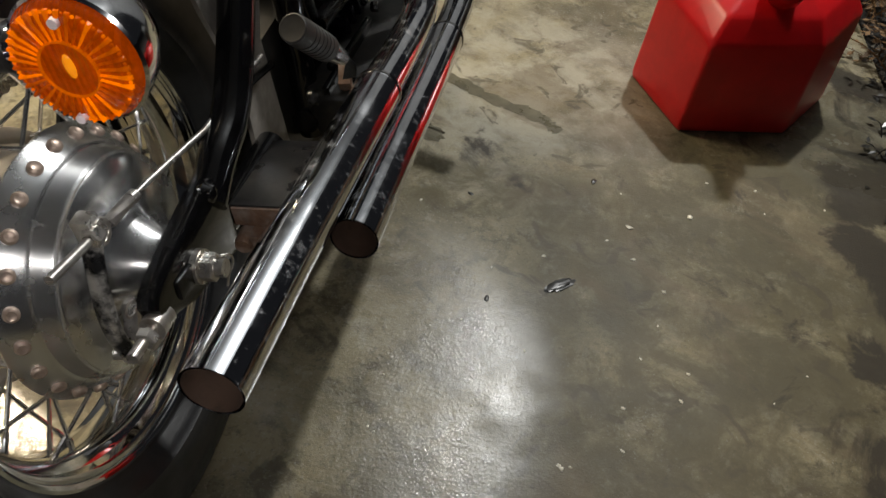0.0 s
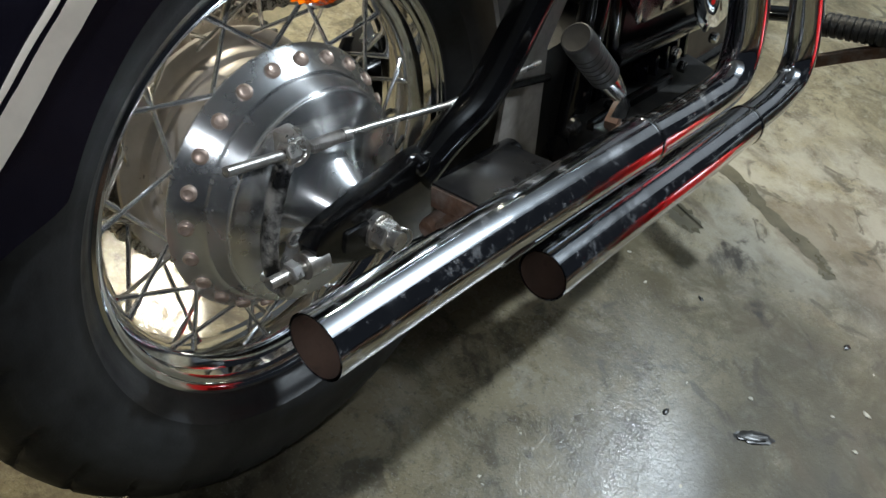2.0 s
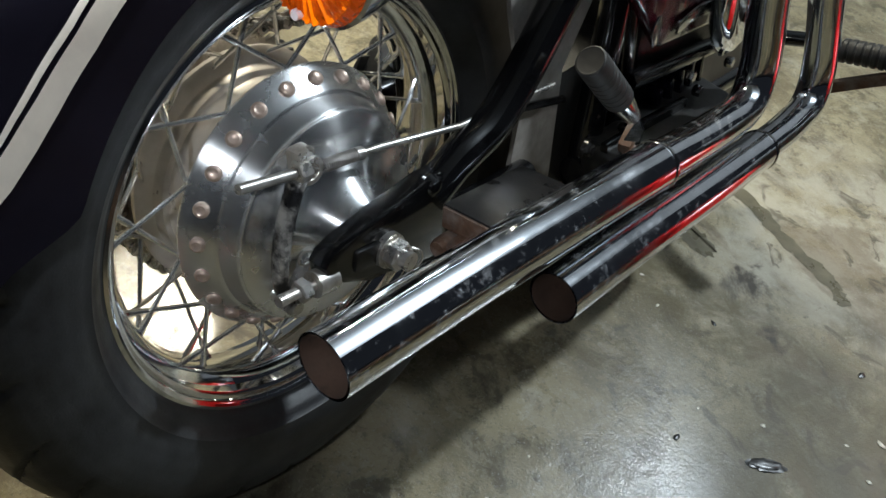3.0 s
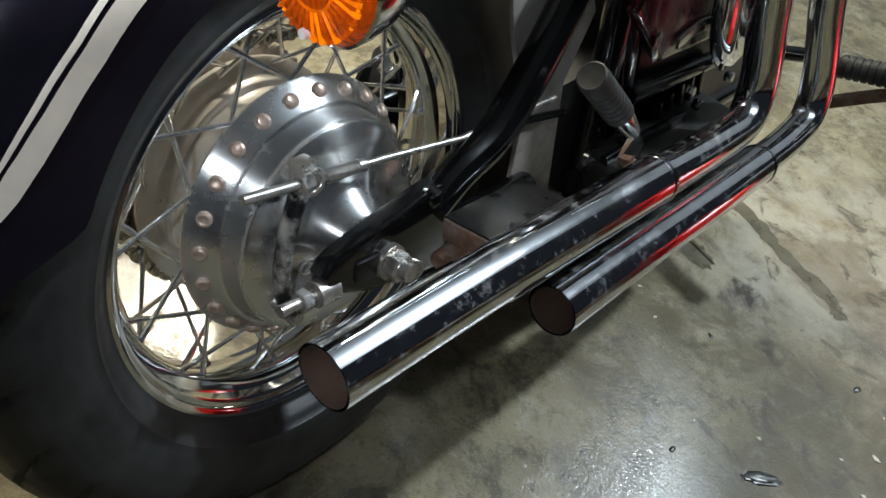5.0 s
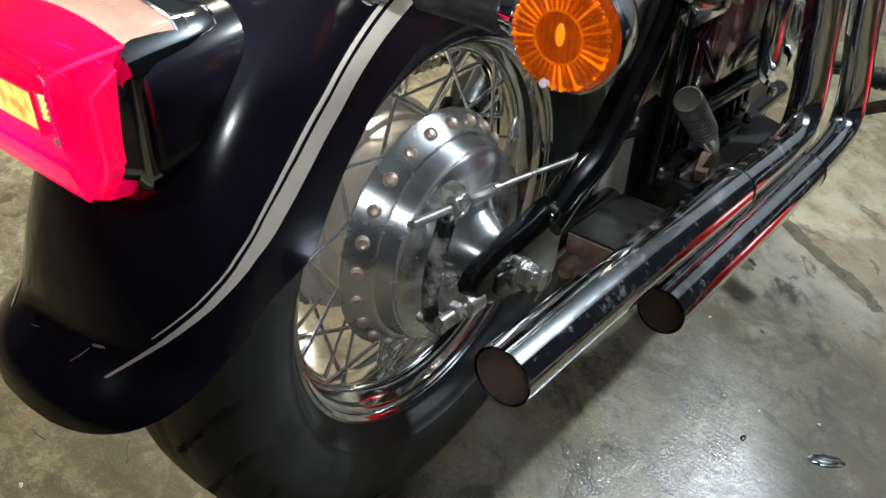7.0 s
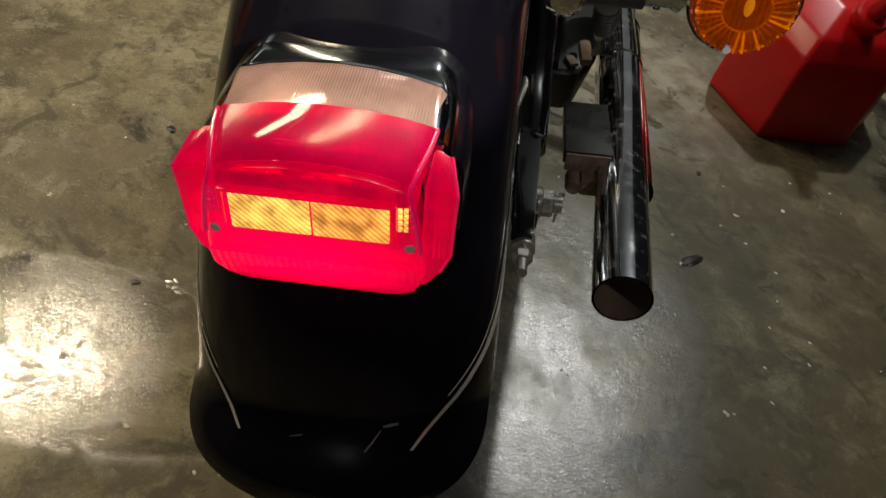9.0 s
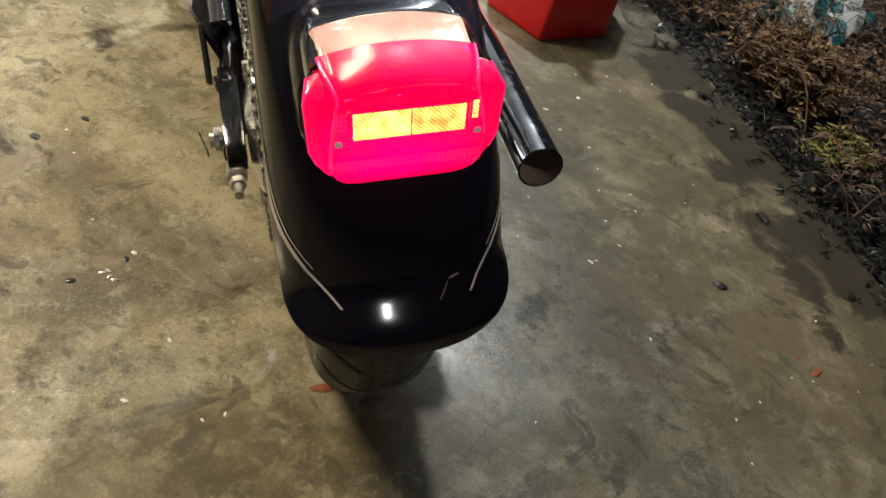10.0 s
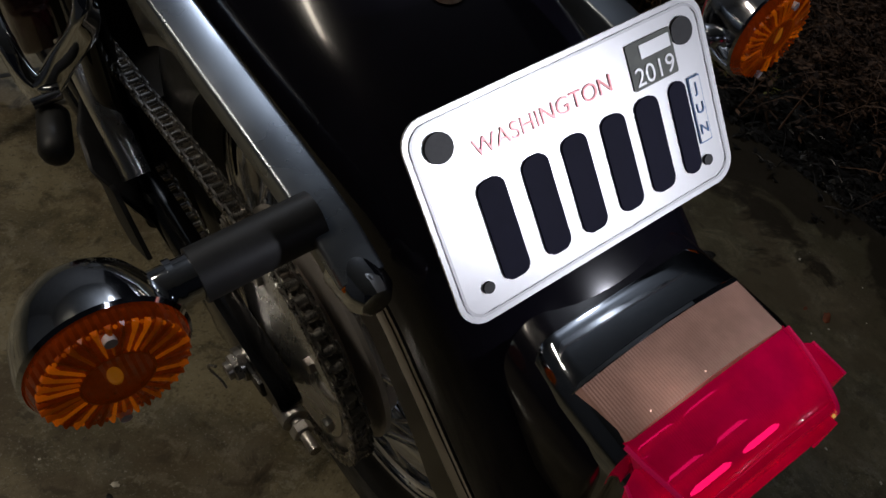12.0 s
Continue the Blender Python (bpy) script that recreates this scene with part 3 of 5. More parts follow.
# chrome rim with a dropped centre
half = [(0.0, 0.193), (0.014, 0.193), (0.021, 0.198), (0.027, 0.206), (0.0365, 0.2075), (0.0395, 0.2115), (0.0405, 0.2195), (0.0435, 0.2228), (0.0465, 0.222),
        (0.0472, 0.2185), (0.0455, 0.2160)]
back = [(0.0455, 0.2195), (0.0425, 0.2165), (0.0415, 0.2145), (0.036, 0.2125), (0.026, 0.2105), (0.020, 0.203), (0.0, 0.198)]
inner = [(-x, r) for x, r in half[::-1]] + half[1:]
outer = back + [(-x, r) for x, r in back[-2::-1]]
bm = lathe(inner + outer, 128, closed=True)
bmesh.ops.transform(bm, matrix=HUB, verts=bm.verts)
rim = part("rim", bm, CHROME, bike, "chrome spoked wheel rim with worn bead")

# hub drum with its riveted flange, brake panel and sprocket side
bm = lathe([(-0.080, 0.03), (-0.080, 0.088), (-0.076, 0.094), (-0.070, 0.098), (-0.066, 0.124), (-0.063, 0.1285), (-0.058, 0.1285), (-0.055, 0.125), (-0.052, 0.113), (-0.050, 0.1115),
            (-0.039, 0.1115), (-0.0375, 0.110), (-0.037, 0.1065), (-0.035, 0.1060), (-0.019, 0.1060), (-0.017, 0.1065), (-0.0165, 0.1095), (-0.015, 0.111), (0.004, 0.112), (0.008, 0.115), (0.014, 0.126),
            (0.0170, 0.1345), (0.0185, 0.1366), (0.0212, 0.1374), (0.0234, 0.1362), (0.0452, 0.1192), (0.0464, 0.1172), (0.0470, 0.1152),
            (0.0480, 0.1146), (0.0640, 0.1102), (0.0650, 0.1096), (0.0655, 0.1060), (0.067, 0.1055), (0.067, 0.02)], 128)
bmesh.ops.transform(bm, matrix=HUB, verts=bm.verts)
hub = part("hub", bm, ALLOY_DULL, bike, "polished aluminium drum hub with a riveted spoke flange")
hub.data.materials.append(ALLOY)
for poly in hub.data.polygons:
    if poly.center.x > 0.010:
        poly.material_index = 1
bm = lathe([(0.0660, 0.03), (0.0660, 0.1065), (0.0668, 0.1080), (0.0690, 0.1080), (0.0702, 0.1068), (0.0712, 0.1035), (0.0735, 0.0985), (0.0765, 0.089), (0.0805, 0.075), (0.0860, 0.062), (0.0940, 0.050),
            (0.106, 0.040), (0.113, 0.036), (0.114, 0.034), (0.114, 0.01)], 128)
bmesh.ops.transform(bm, matrix=HUB, verts=bm.verts)
panel = part("brake_panel", bm, ALLOY, bike, "polished aluminium brake panel with a conical boss")

RIVETS, STEP, START = 24, 15.0, 96.2
bm = lathe([(0, 0.0068), (0.002, 0.0072), (0.0032, 0.0066), (0.0042, 0.0045), (0.0036, 0.003), (0.0036, 0.0)], 14)
rivet = part("rivet", bm, COPPER, hub, "browned spoke head rivet")
for k in range(RIVETS):
    a = START + STEP * k
    m = HUB @ pose(0, 0, 0, a, 0, 0) @ Matrix.Translation((0.0350, 0.1272, 0)) @ pose(0, 0, 0, 0, 0, 52)
    if k == 0:
        rivet.matrix_basis = m
    else:
        again(rivet, "rivet", m, hub)

# laced spokes with nipples
bm = tube([(0, 0, 0), (0, 0, 1)], 0.0022, 8)
spoke = part("spoke", bm, SPOKE_STEEL, rim, "steel wire spoke")
bm = lathe([(0, 0.0030), (0.016, 0.0030), (0.018, 0.0036), (0.021, 0.0036)], 8, "Z")
nipple = part("spoke_nipple", bm, SPOKE_STEEL, rim)
first = True
for side in (1, -1):
    for k in range(RIVETS):
        a0 = radians(START + STEP * k + (7.5 if side < 0 else 0))
        swing = radians(27) * (1 if k % 2 else -1)
        a1 = a0 + swing
        rh = 0.1235 if side > 0 else 0.119
        p = Vector(((0.019 if side > 0 else -0.0605) + side * (0.003 if k % 2 else -0.002), rh * math.cos(a0), rh * math.sin(a0) + AXLE))
        q = Vector((side * 0.011, 0.1945 * math.cos(a1), 0.1945 * math.sin(a1) + AXLE))
        turn = (q - p).to_track_quat("Z", "Y").to_matrix().to_4x4()
        m = Matrix.Translation(p) @ turn @ Matrix.Diagonal((1, 1, (q - p).length, 1))
        n = Matrix.Translation(q) @ turn @ Matrix.Translation((0, 0, -0.020))
        if first:
            spoke.matrix_basis, nipple.matrix_basis, first = m, n, False
        else:
            again(spoke, "spoke", m, rim)
            again(nipple, "spoke_nipple", n, rim)

# rear sprocket and drive chain on the left side
TEETH, PITCH, CX = 52, 0.015875, -0.092
RS = PITCH / (2 * math.sin(math.pi / TEETH))
ringf = []
for k in range(TEETH * 4):
    r = RS + (0.0045 if k % 4 in (0,) else -0.0045 if k % 4 == 2 else 0.0)
    ringf.append((r * math.cos(2 * math.pi * k / TEETH / 4), r * math.sin(2 * math.pi * k / TEETH / 4)))
bm = plate_shape(ringf, 0.006, Matrix.Translation((CX, 0, AXLE)) @ pose(0, 0, 0, 0, 0, 90))
sprocket = part("rear_sprocket", bm, STEEL, bike, "worn steel rear chain sprocket")
bm = lathe([(CX - 0.0034, 0.108), (CX - 0.0060, 0.1075), (CX - 0.0085, 0.104), (CX - 0.0100, 0.078), (CX - 0.0145, 0.060), (CX - 0.0200, 0.042), (CX - 0.0205, 0.020)], 64)
bmesh.ops.transform(bm, matrix=HUB, verts=bm.verts)
part("sprocket_carrier", bm, ALLOY, sprocket, "polished alloy sprocket carrier")
for k in range(6):
    a = math.radians(60 * k + 20)
    part("sprocket_nut", nut(0.0085, 0.009, Matrix.Translation((CX - 0.0062, 0.092 * math.cos(a), AXLE + 0.092 * math.sin(a))) @ pose(0, 0, 0, 0, 0, 180)), STEEL, sprocket)

FRONT = Vector((0, 0.56, 0.375))
RF = 0.042


def chain_line():
    rear, front = Vector((0, 0, AXLE)), FRONT
    d = front - rear
    base, tilt = math.atan2(d.z, d.y), math.acos((RS - RF) / d.length)
    out = []
    a0, a1 = base + tilt, base - tilt + 2 * math.pi
    n = 60
    out += [rear + RS * Vector((0, math.cos(a0 + (a1 - a0) * k / n), math.sin(a0 + (a1 - a0) * k / n))) for k in range(n + 1)]
    b0, b1 = base - tilt, base + tilt
    out += [front + RF * Vector((0, math.cos(b0 + (b1 - b0) * k / 20), math.sin(b0 + (b1 - b0) * k / 20))) for k in range(21)]
    return [*out, out[0]]


line = chain_line()
stations, left = [line[0]], 0.0
for a, b in zip(line, line[1:]):
    seg, at = (b - a).length, PITCH - left
    while at <= seg:
        stations.append(a + (b - a) * at / seg)
        at += PITCH
    left = seg - (at - PITCH)
rollers = bmesh.new()
for p in stations:
    tube([(CX - 0.011, p.y, p.z), (CX + 0.011, p.y, p.z)], 0.0032, 8, bm=rollers)
    tube([(CX - 0.005, p.y, p.z), (CX + 0.005, p.y, p.z)], 0.005, 10, bm=rollers)
chain = part("drive_chain", rollers, CHAIN_STEEL, bike, "oily steel drive chain")


def link_mesh(apart):
    bm = bmesh.new()
    shape = []
    for cx, lo in ((PITCH / 2, -80), (-PITCH / 2, 100)):
        shape += [(cx + 0.0068 * math.cos(radians(lo + 160 * k / 6)), 0.0068 * math.sin(radians(lo + 160 * k / 6))) for k in range(7)]
        shape.append((0, 0.0050 if cx > 0 else -0.0050))
    for s in (-1, 1):
        one = plate_shape(shape, 0.0017, Matrix.Translation((s * apart, 0, 0)) @ pose(0, 0, 0, 0, 0, 90))
        mesh = bpy.data.meshes.new("piece")
        one.to_mesh(mesh)
        one.free()
        bm.from_mesh(mesh)
        bpy.data.meshes.remove(mesh)
    return bm


links = [part("chain_link", link_mesh(0.0068), CHAIN_STEEL, chain), part("chain_link", link_mesh(0.0092), CHAIN_STEEL, chain)]
used = [False, False]
for k, (p, q) in enumerate(zip(stations, stations[1:])):
    mid, d = (p + q) / 2, q - p
    m = Matrix.Translation((CX, mid.y, mid.z)) @ pose(0, 0, 0, math.degrees(math.atan2(d.z, d.y)), 0, 0)
    if used[k % 2]:
        again(links[k % 2], "chain_link", m, chain)
    else:
        links[k % 2].matrix_basis, used[k % 2] = m, True


# rear fender: a deep rounded shell round the tyre, its rounded tip flared outwards
FR, FW, FD = 0.412, 0.101, 0.075
WALL = 0.052
TIP, FULL, SKIRT, TOP = 9.4, 20.0, 32.0, 128.0


def fender_point(theta, x_side, along, lift=0.0):
    """theta: degrees up from straight behind. along: metres from the crown line over the side. x_side: 1 or -1."""
    quarter = 0.142
    width = FW + 0.006 * max(0.0, min(1.0, (55 - theta) / 35))
    flare = max(0.0, min(1.0, (18.0 - theta) / 7.2))
    flare = 0.026 * flare * flare * (3 - 2 * flare)
    th = radians(theta)
    if along < quarter:
        phi = along / quarter * math.pi / 2
        x = width * math.sin(phi) ** 0.86
        r = FR - FD * (1 - math.cos(phi) ** 0.86)
        nx, nr = math.sin(phi), math.cos(phi)
    else:
        x, r, nx, nr = width, FR - FD - (along - quarter), 1.0, 0.0
    x, r = x + nx * (lift + 0.6 * flare), r + nr * (lift + flare)
    grow = 1.0 + 0.04 * max(0.0, math.sin(radians(theta - 20))) if theta > 20 else 1.0
    return Vector((x_side * x + 0.004, -math.cos(th) * r * grow, math.sin(th) * r * grow + AXLE))


def fender_depth(theta):
    """How far the side reaches, over the crown, at this angle."""
    if theta < FULL:
        return 0.142 * min(1.0, math.sqrt(max(0.0, (theta - TIP) / (FULL - TIP)))) ** 0.9
    if theta < SKIRT:
        t = max(0.0, (theta - 20.0) / (SKIRT - 20.0))
        return 0.142 + WALL * t * t * (3 - 2 * t)
    return 0.142 + WALL


def fender_mesh():
    bm = bmesh.new()
    thetas = [TIP + (FULL - TIP) * (k / 22) ** 1.5 for k in range(23)] + [FULL + (TOP - FULL) * k / 60 for k in range(1, 61)]
    shells = []
    for inset in (0.0, -0.0022):
        rows = []
        for th in thetas:
            d = fender_depth(th)
            row = []
            for k in range(-20, 21):
                row.append(bm.verts.new(fender_point(th, 1 if k >= 0 else -1, d * abs(k) / 20, inset)))
            rows.append(row)
        shells.append(rows)
    for n, rows in enumerate(shells):
        for one, two in zip(rows, rows[1:]):
            for a, b, c, d in zip(one, one[1:], two[1:], two):
                bm.faces.new((a, b, c, d))
    out, inn = shells
    rim_out = [r[0] for r in out] + out[-1][1:-1] + [r[-1] for r in out[::-1]]
    rim_in = [r[0] for r in inn] + inn[-1][1:-1] + [r[-1] for r in inn[::-1]]
    for a, b, c, d in zip(rim_out, rim_out[1:], rim_in[1:], rim_in):
        try:
            bm.faces.new((a, b, c, d))
        except ValueError:
            pass
    bmesh.ops.remove_doubles(bm, verts=bm.verts, dist=1e-5)
    return bm


fender = part("rear_fender", fender_mesh(), BLACK_PAINT, bike, "glossy black rear fender with cream pinstripes")


def stripe(side, centre, width, lo, hi, mat, label):
    """A painted band on the fender's side. centre, width: metres over the crown and across, as functions of theta."""
    bm = bmesh.new()
    rows = []
    n = 70
    for k in range(n + 1):
        th = lo + (hi - lo) * k / n
        c, w = centre(th), width(th)
        rows.append([bm.verts.new(fender_point(th, side, c + w * (j / 4 - 0.5), 0.0009)) for j in range(5)])
    for one, two in zip(rows, rows[1:]):
        for a, b, c, d in zip(one, one[1:], two[1:], two):
            bm.faces.new((a, b, c, d))
    return part("pinstripe", bm, mat, fender, label)


def sweep(th):
    """The band follows the side, then curls over towards the tip."""
    return float(np.interp(th, (15, 16, 17, 19.5, 22, 24.5, 28, 32.5, 38, 42, 49.5, 60, 120), (0.042, 0.049, 0.056, 0.074, 0.091, 0.107, 0.124, 0.137, 0.1455, 0.149, 0.152, 0.150, 0.148)))


for side in (1, -1):
    stripe(side, sweep, lambda th: 0.0022 + 0.0133 * min(1.0, max(0.0, (th - 15.2) / 20)), 15.2, 120, CREAM, "cream pinstripe")
    stripe(side, lambda th: sweep(th) - 0.0085 - 0.004 * min(1.0, max(0.0, (th - 17) / 22)), lambda th: 0.0012 + 0.0028 * min(1.0, max(0.0, (th - 17) / 25)), 20, 120, CREAM,
           "thin cream pinstripe")

# tail light: a black boss on the fender, chrome base, red lens, clear lens on top, amber reflectors
CXT = 0.004


def mirrored(*points, rise=0.0):
    """The points on both sides; rise: how far the middle arches over them."""
    out = [(CXT + s * x, y, z) for s in (-1, 1) for x, y, z in points]
    if rise:
        out += [(CXT + x * f, y, z + rise * (1 - f * f)) for x, y, z in points for f in (-0.7, -0.35, 0, 0.35, 0.7)]
    return out


def loft(sections, rise=0.006, steps=8):
    """A smooth body through rounded sections across the y axis: (y, half width, bottom, top, corner radius); the top arches by rise."""
    bm, rings = bmesh.new(), []
    for y, hw, lo, hi, r in sections:
        ring = []
        for u, v in rounded(2 * hw, hi - lo, r, steps):
            z = (lo + hi) / 2 + v
            arch = rise * (1 - (u / hw) ** 2) * max(0.0, min(1.0, (z - lo) / (hi - lo) * 2 - 1))
            ring.append(bm.verts.new((CXT + u, y, z + arch)))
        rings.append(ring)
    n = len(rings[0])
    for one, two in zip(rings, rings[1:]):
        for k in range(n):
            bm.faces.new((one[k], one[(k + 1) % n], two[(k + 1) % n], two[k]))
    bm.faces.new(rings[0])
    bm.faces.new(rings[-1])
    return bm


bm = loft([(-0.336, 0.073, 0.576, 0.655, 0.024), (-0.334, 0.0755, 0.575, 0.658, 0.026), (-0.325, 0.0775, 0.574, 0.661, 0.028), (-0.290, 0.0775, 0.574, 0.6645, 0.030), (-0.262, 0.0755, 0.54, 0.6665, 0.030), (-0.240, 0.071, 0.54, 0.6665, 0.030),
           (-0.226, 0.064, 0.54, 0.6645, 0.028), (-0.215, 0.052, 0.54, 0.660, 0.026)])
tail = part("tail_light", bm, BLACK_PAINT, bike, "tail light with a red lens on a black painted boss")
bm = loft([(-0.362, 0.0625, 0.590, 0.6440, 0.010), (-0.360, 0.0650, 0.588, 0.6470, 0.012), (-0.346, 0.0660, 0.580, 0.6520, 0.014), (-0.343, 0.0665, 0.572, 0.6610, 0.014), (-0.341, 0.069, 0.571, 0.6640, 0.015), (-0.330, 0.0695, 0.571, 0.6660, 0.016), (-0.300, 0.069, 0.560, 0.6680, 0.018), (-0.276, 0.067, 0.565, 0.6690, 0.018), (-0.271, 0.064, 0.57, 0.6675, 0.016)])
part("chrome_base", bm, DARK_CHROME, tail, "chrome tail light base")
part("reflector_rim", block((0.0925, 0.005, 0.0022), 0.0008, Matrix.Translation((CXT, -0.3865, 0.6520))), RED_LENS, tail, "rim added to hide the reflectors' glow from above")
for s in (-1, 1):
    part("reflector_rim", block((0.0022, 0.005, 0.027), 0.0008, Matrix.Translation((CXT + s * 0.0450, -0.3865, 0.638))), RED_LENS, tail)
LENS = [(-0.338, 0.6675, 0.0605, 1.0), (-0.350, 0.6660, 0.0590, 1.0), (-0.362, 0.6642, 0.0565, 1.0), (-0.373, 0.6618, 0.0540, 0.95), (-0.3790, 0.6596, 0.0525, 0.9), (-0.3822, 0.6566, 0.0525, 0.75),
        (-0.3840, 0.6520, 0.0540, 0.55), (-0.3845, 0.6400, 0.0565, 0.2), (-0.3845, 0.6200, 0.0590, 0.0), (-0.3836, 0.6080, 0.0605, 0.0), (-0.3805, 0.5950, 0.0605, -0.15), (-0.3765, 0.5850, 0.0580, -0.3),
        (-0.3700, 0.5760, 0.0535, -0.45), (-0.3600, 0.5690, 0.0490, -0.5), (-0.3390, 0.5640, 0.0480, -0.5)]


def shell(rows, rise, swell, cols=28):
    """A lens: rows of (y, z, half width, share of the rise), arched across, with closed sides and back."""
    bm, grid = bmesh.new(), []
    for y, z, w, share in rows:
        line = []
        for k in range(cols + 1):
            f = 2 * k / cols - 1
            f = math.copysign(1 - (1 - abs(f)) ** 1.25, f)
            edge = max(0.0, (abs(f) - 0.88) / 0.12)
            drop = 0.0045 * (1 - math.sqrt(1 - edge * edge))
            line.append(bm.verts.new((CXT + f * w, y - swell * (1 - f * f) + drop, z + rise * share * (1 - f * f) - drop * share)))
        grid.append(line)
    for one, two in zip(grid, grid[1:]):
        for k in range(cols):
            bm.faces.new((one[k], one[k + 1], two[k + 1], two[k]))
    for k in (0, -1):
        bm.faces.new([line[k] for line in grid])
    bm.faces.new(grid[0] + grid[-1][::-1])
    return bm


bm = shell(LENS, 0.0085, 0.0012, 40)
lens = part("red_lens", bm, RED_LENS, tail, "red plastic tail light lens, its glow painted in")
part("inner_reflector", plate_shape(rounded(0.108, 0.076, 0.012), 0.003, Matrix.Translation((CXT, -0.3465, 0.617))), SILVERED, tail, "silvered plate added behind the lens to return light")
for x0, x1 in ((-0.044, -0.016), (-0.006, 0.020)):
    part("bulb", tube([(CXT + x0, -0.3715, 0.6515), (CXT + x0 + 0.004, -0.3715, 0.6540), (CXT + x1 - 0.004, -0.3715, 0.6545), (CXT + x1, -0.3715, 0.6525)], [0.0006, 0.0016, 0.0016, 0.0006], 10), STREAK_GLOW, tail, "glowing strip behind the red lens, standing in for torchlight streaks")
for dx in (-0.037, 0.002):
    part("plate_bulb", tube([(CXT + dx, -0.335, 0.6655), (CXT + dx, -0.332, 0.6660), (CXT + dx, -0.322, 0.6665), (CXT + dx, -0.318, 0.6665)], [0.0008, 0.0022, 0.0020, 0.0006], 12), STREAK_GLOW, tail, "small glowing strip under the clear lens, standing in for torchlight streaks")
for s in (-1, 1):
    bm = hull([(CXT + s * x, y, z) for x, y, z in ((0.058, -0.372, 0.655), (0.060, -0.347, 0.663), (0.0705, -0.351, 0.659), (0.0760, -0.373, 0.651), (0.0745, -0.371, 0.608), (0.0720, -0.359, 0.600),
                                                     (0.0690, -0.371, 0.594), (0.0610, -0.371, 0.583), (0.056, -0.371, 0.580), (0.056, -0.360, 0.578), (0.066, -0.362, 0.588))], 0.002, 2)
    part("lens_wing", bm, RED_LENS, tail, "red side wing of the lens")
    for k in range(4):
        part("lens_rib", block((0.0014, 0.014, 0.046), 0.0005, Matrix.Translation((CXT + s * (0.0640 + 0.0028 * k), -0.3650, 0.628))), RED_RIBBED, tail)
bm = hull(mirrored((0.058, -0.3862, 0.607), (0.0585, -0.3822, 0.593), (0.054, -0.3775, 0.582), (0.047, -0.3725, 0.5735), (0.038, -0.3700, 0.5700), (0.058, -0.370, 0.607), (0.0585, -0.370, 0.593), (0.054, -0.368, 0.582), (0.038, -0.364, 0.570)), 0.001, 2)
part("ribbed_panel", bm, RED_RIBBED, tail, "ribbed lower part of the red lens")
for s in (-1, 1):
    part("lens_edge", tube([(CXT + s * (w - 0.0006), y, z - 0.0012) for y, z, w, share in LENS[:9]], 0.0015, 10), RED_EDGE, tail, "thin strip along the lens edge, its highlight painted in")
    part("lens_edge", tube([(CXT + s * x, y, z) for x, y, z in ((0.0698, -0.351, 0.6590), (0.0752, -0.372, 0.6508), (0.0742, -0.3712, 0.6300), (0.0735, -0.3712, 0.6080), (0.0680, -0.3712, 0.5945))], 0.0011, 8), RED_EDGE, tail)
    for row in range(4):
        for col in range(3):
            cell = block((0.0023, 0.002, 0.0028), 0.0004, Matrix.Translation((CXT + s * (0.0475 + 0.0030 * col), -0.3848 + 0.0001 * col, 0.6480 - 0.0040 * row)))
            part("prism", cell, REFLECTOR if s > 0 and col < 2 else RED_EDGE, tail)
part("ridge", hull(mirrored((0.047, -0.3835, 0.6600), (0.047, -0.3800, 0.6630), (0.047, -0.3790, 0.6600), rise=0.0062), 0.0006, 1), RED_LENS, tail, "raised ridge across the lens")
bm = hull(mirrored((0.0555, -0.3375, 0.6685), (0.058, -0.302, 0.6695), (0.062, -0.337, 0.655), (0.0635, -0.302, 0.655), (0.060, -0.337, 0.664), (0.062, -0.302, 0.665), rise=0.0085), 0.002, 2)
part("clear_lens", bm, CLEAR_LENS, tail, "clear ribbed number plate lens")
part("lens_lip", hull(mirrored((0.0575, -0.3005, 0.6715), (0.0575, -0.3035, 0.6715), (0.0575, -0.3020, 0.6695), (0.0635, -0.302, 0.664), rise=0.0085), 0.0005, 1), CHROME, tail, "bright chrome lip above the clear lens")
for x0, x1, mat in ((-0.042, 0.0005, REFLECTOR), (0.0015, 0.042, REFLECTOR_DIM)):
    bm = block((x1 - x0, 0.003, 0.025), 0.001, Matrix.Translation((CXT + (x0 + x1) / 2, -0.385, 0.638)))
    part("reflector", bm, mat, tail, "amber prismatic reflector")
for s in (-1, 1):
    bm = lathe([(-0.0018, 0.0), (-0.0018, 0.0022), (-0.001, 0.0032), (0.004, 0.0032)], 14, "Y")
    bmesh.ops.transform(bm, matrix=Matrix.Translation((CXT + s * 0.0525, -0.3835, 0.622)), verts=bm.verts)
    part("screw", bm, SCREW_GREY, tail)

# licence plate
PLATE = Matrix.Translation((-0.004, -0.2315, 0.746)) @ pose(0, 0, 0, -36.5, 0, 0) @ Matrix.Diagonal((1.03, 1, 0.985, 1))
plate = part("licence_plate", plate_shape(rounded(0.180, 0.104, 0.013), 0.0014, PLATE), PLATE_WHITE, bike, "white retroreflective motorcycle licence plate with dark characters")
bm = bmesh.new()
outer, innr = rounded(0.174, 0.098, 0.011), rounded(0.171, 0.095, 0.0095)
ro, ri = [bm.verts.new((u, -0.0013, v)) for u, v in outer], [bm.verts.new((u, -0.0013, v)) for u, v in innr]
for k in range(len(ro)):
    bm.faces.new((ro[k], ro[(k + 1) % len(ro)], ri[(k + 1) % len(ro)], ri[k]))
bmesh.ops.transform(bm, matrix=PLATE, verts=bm.verts)
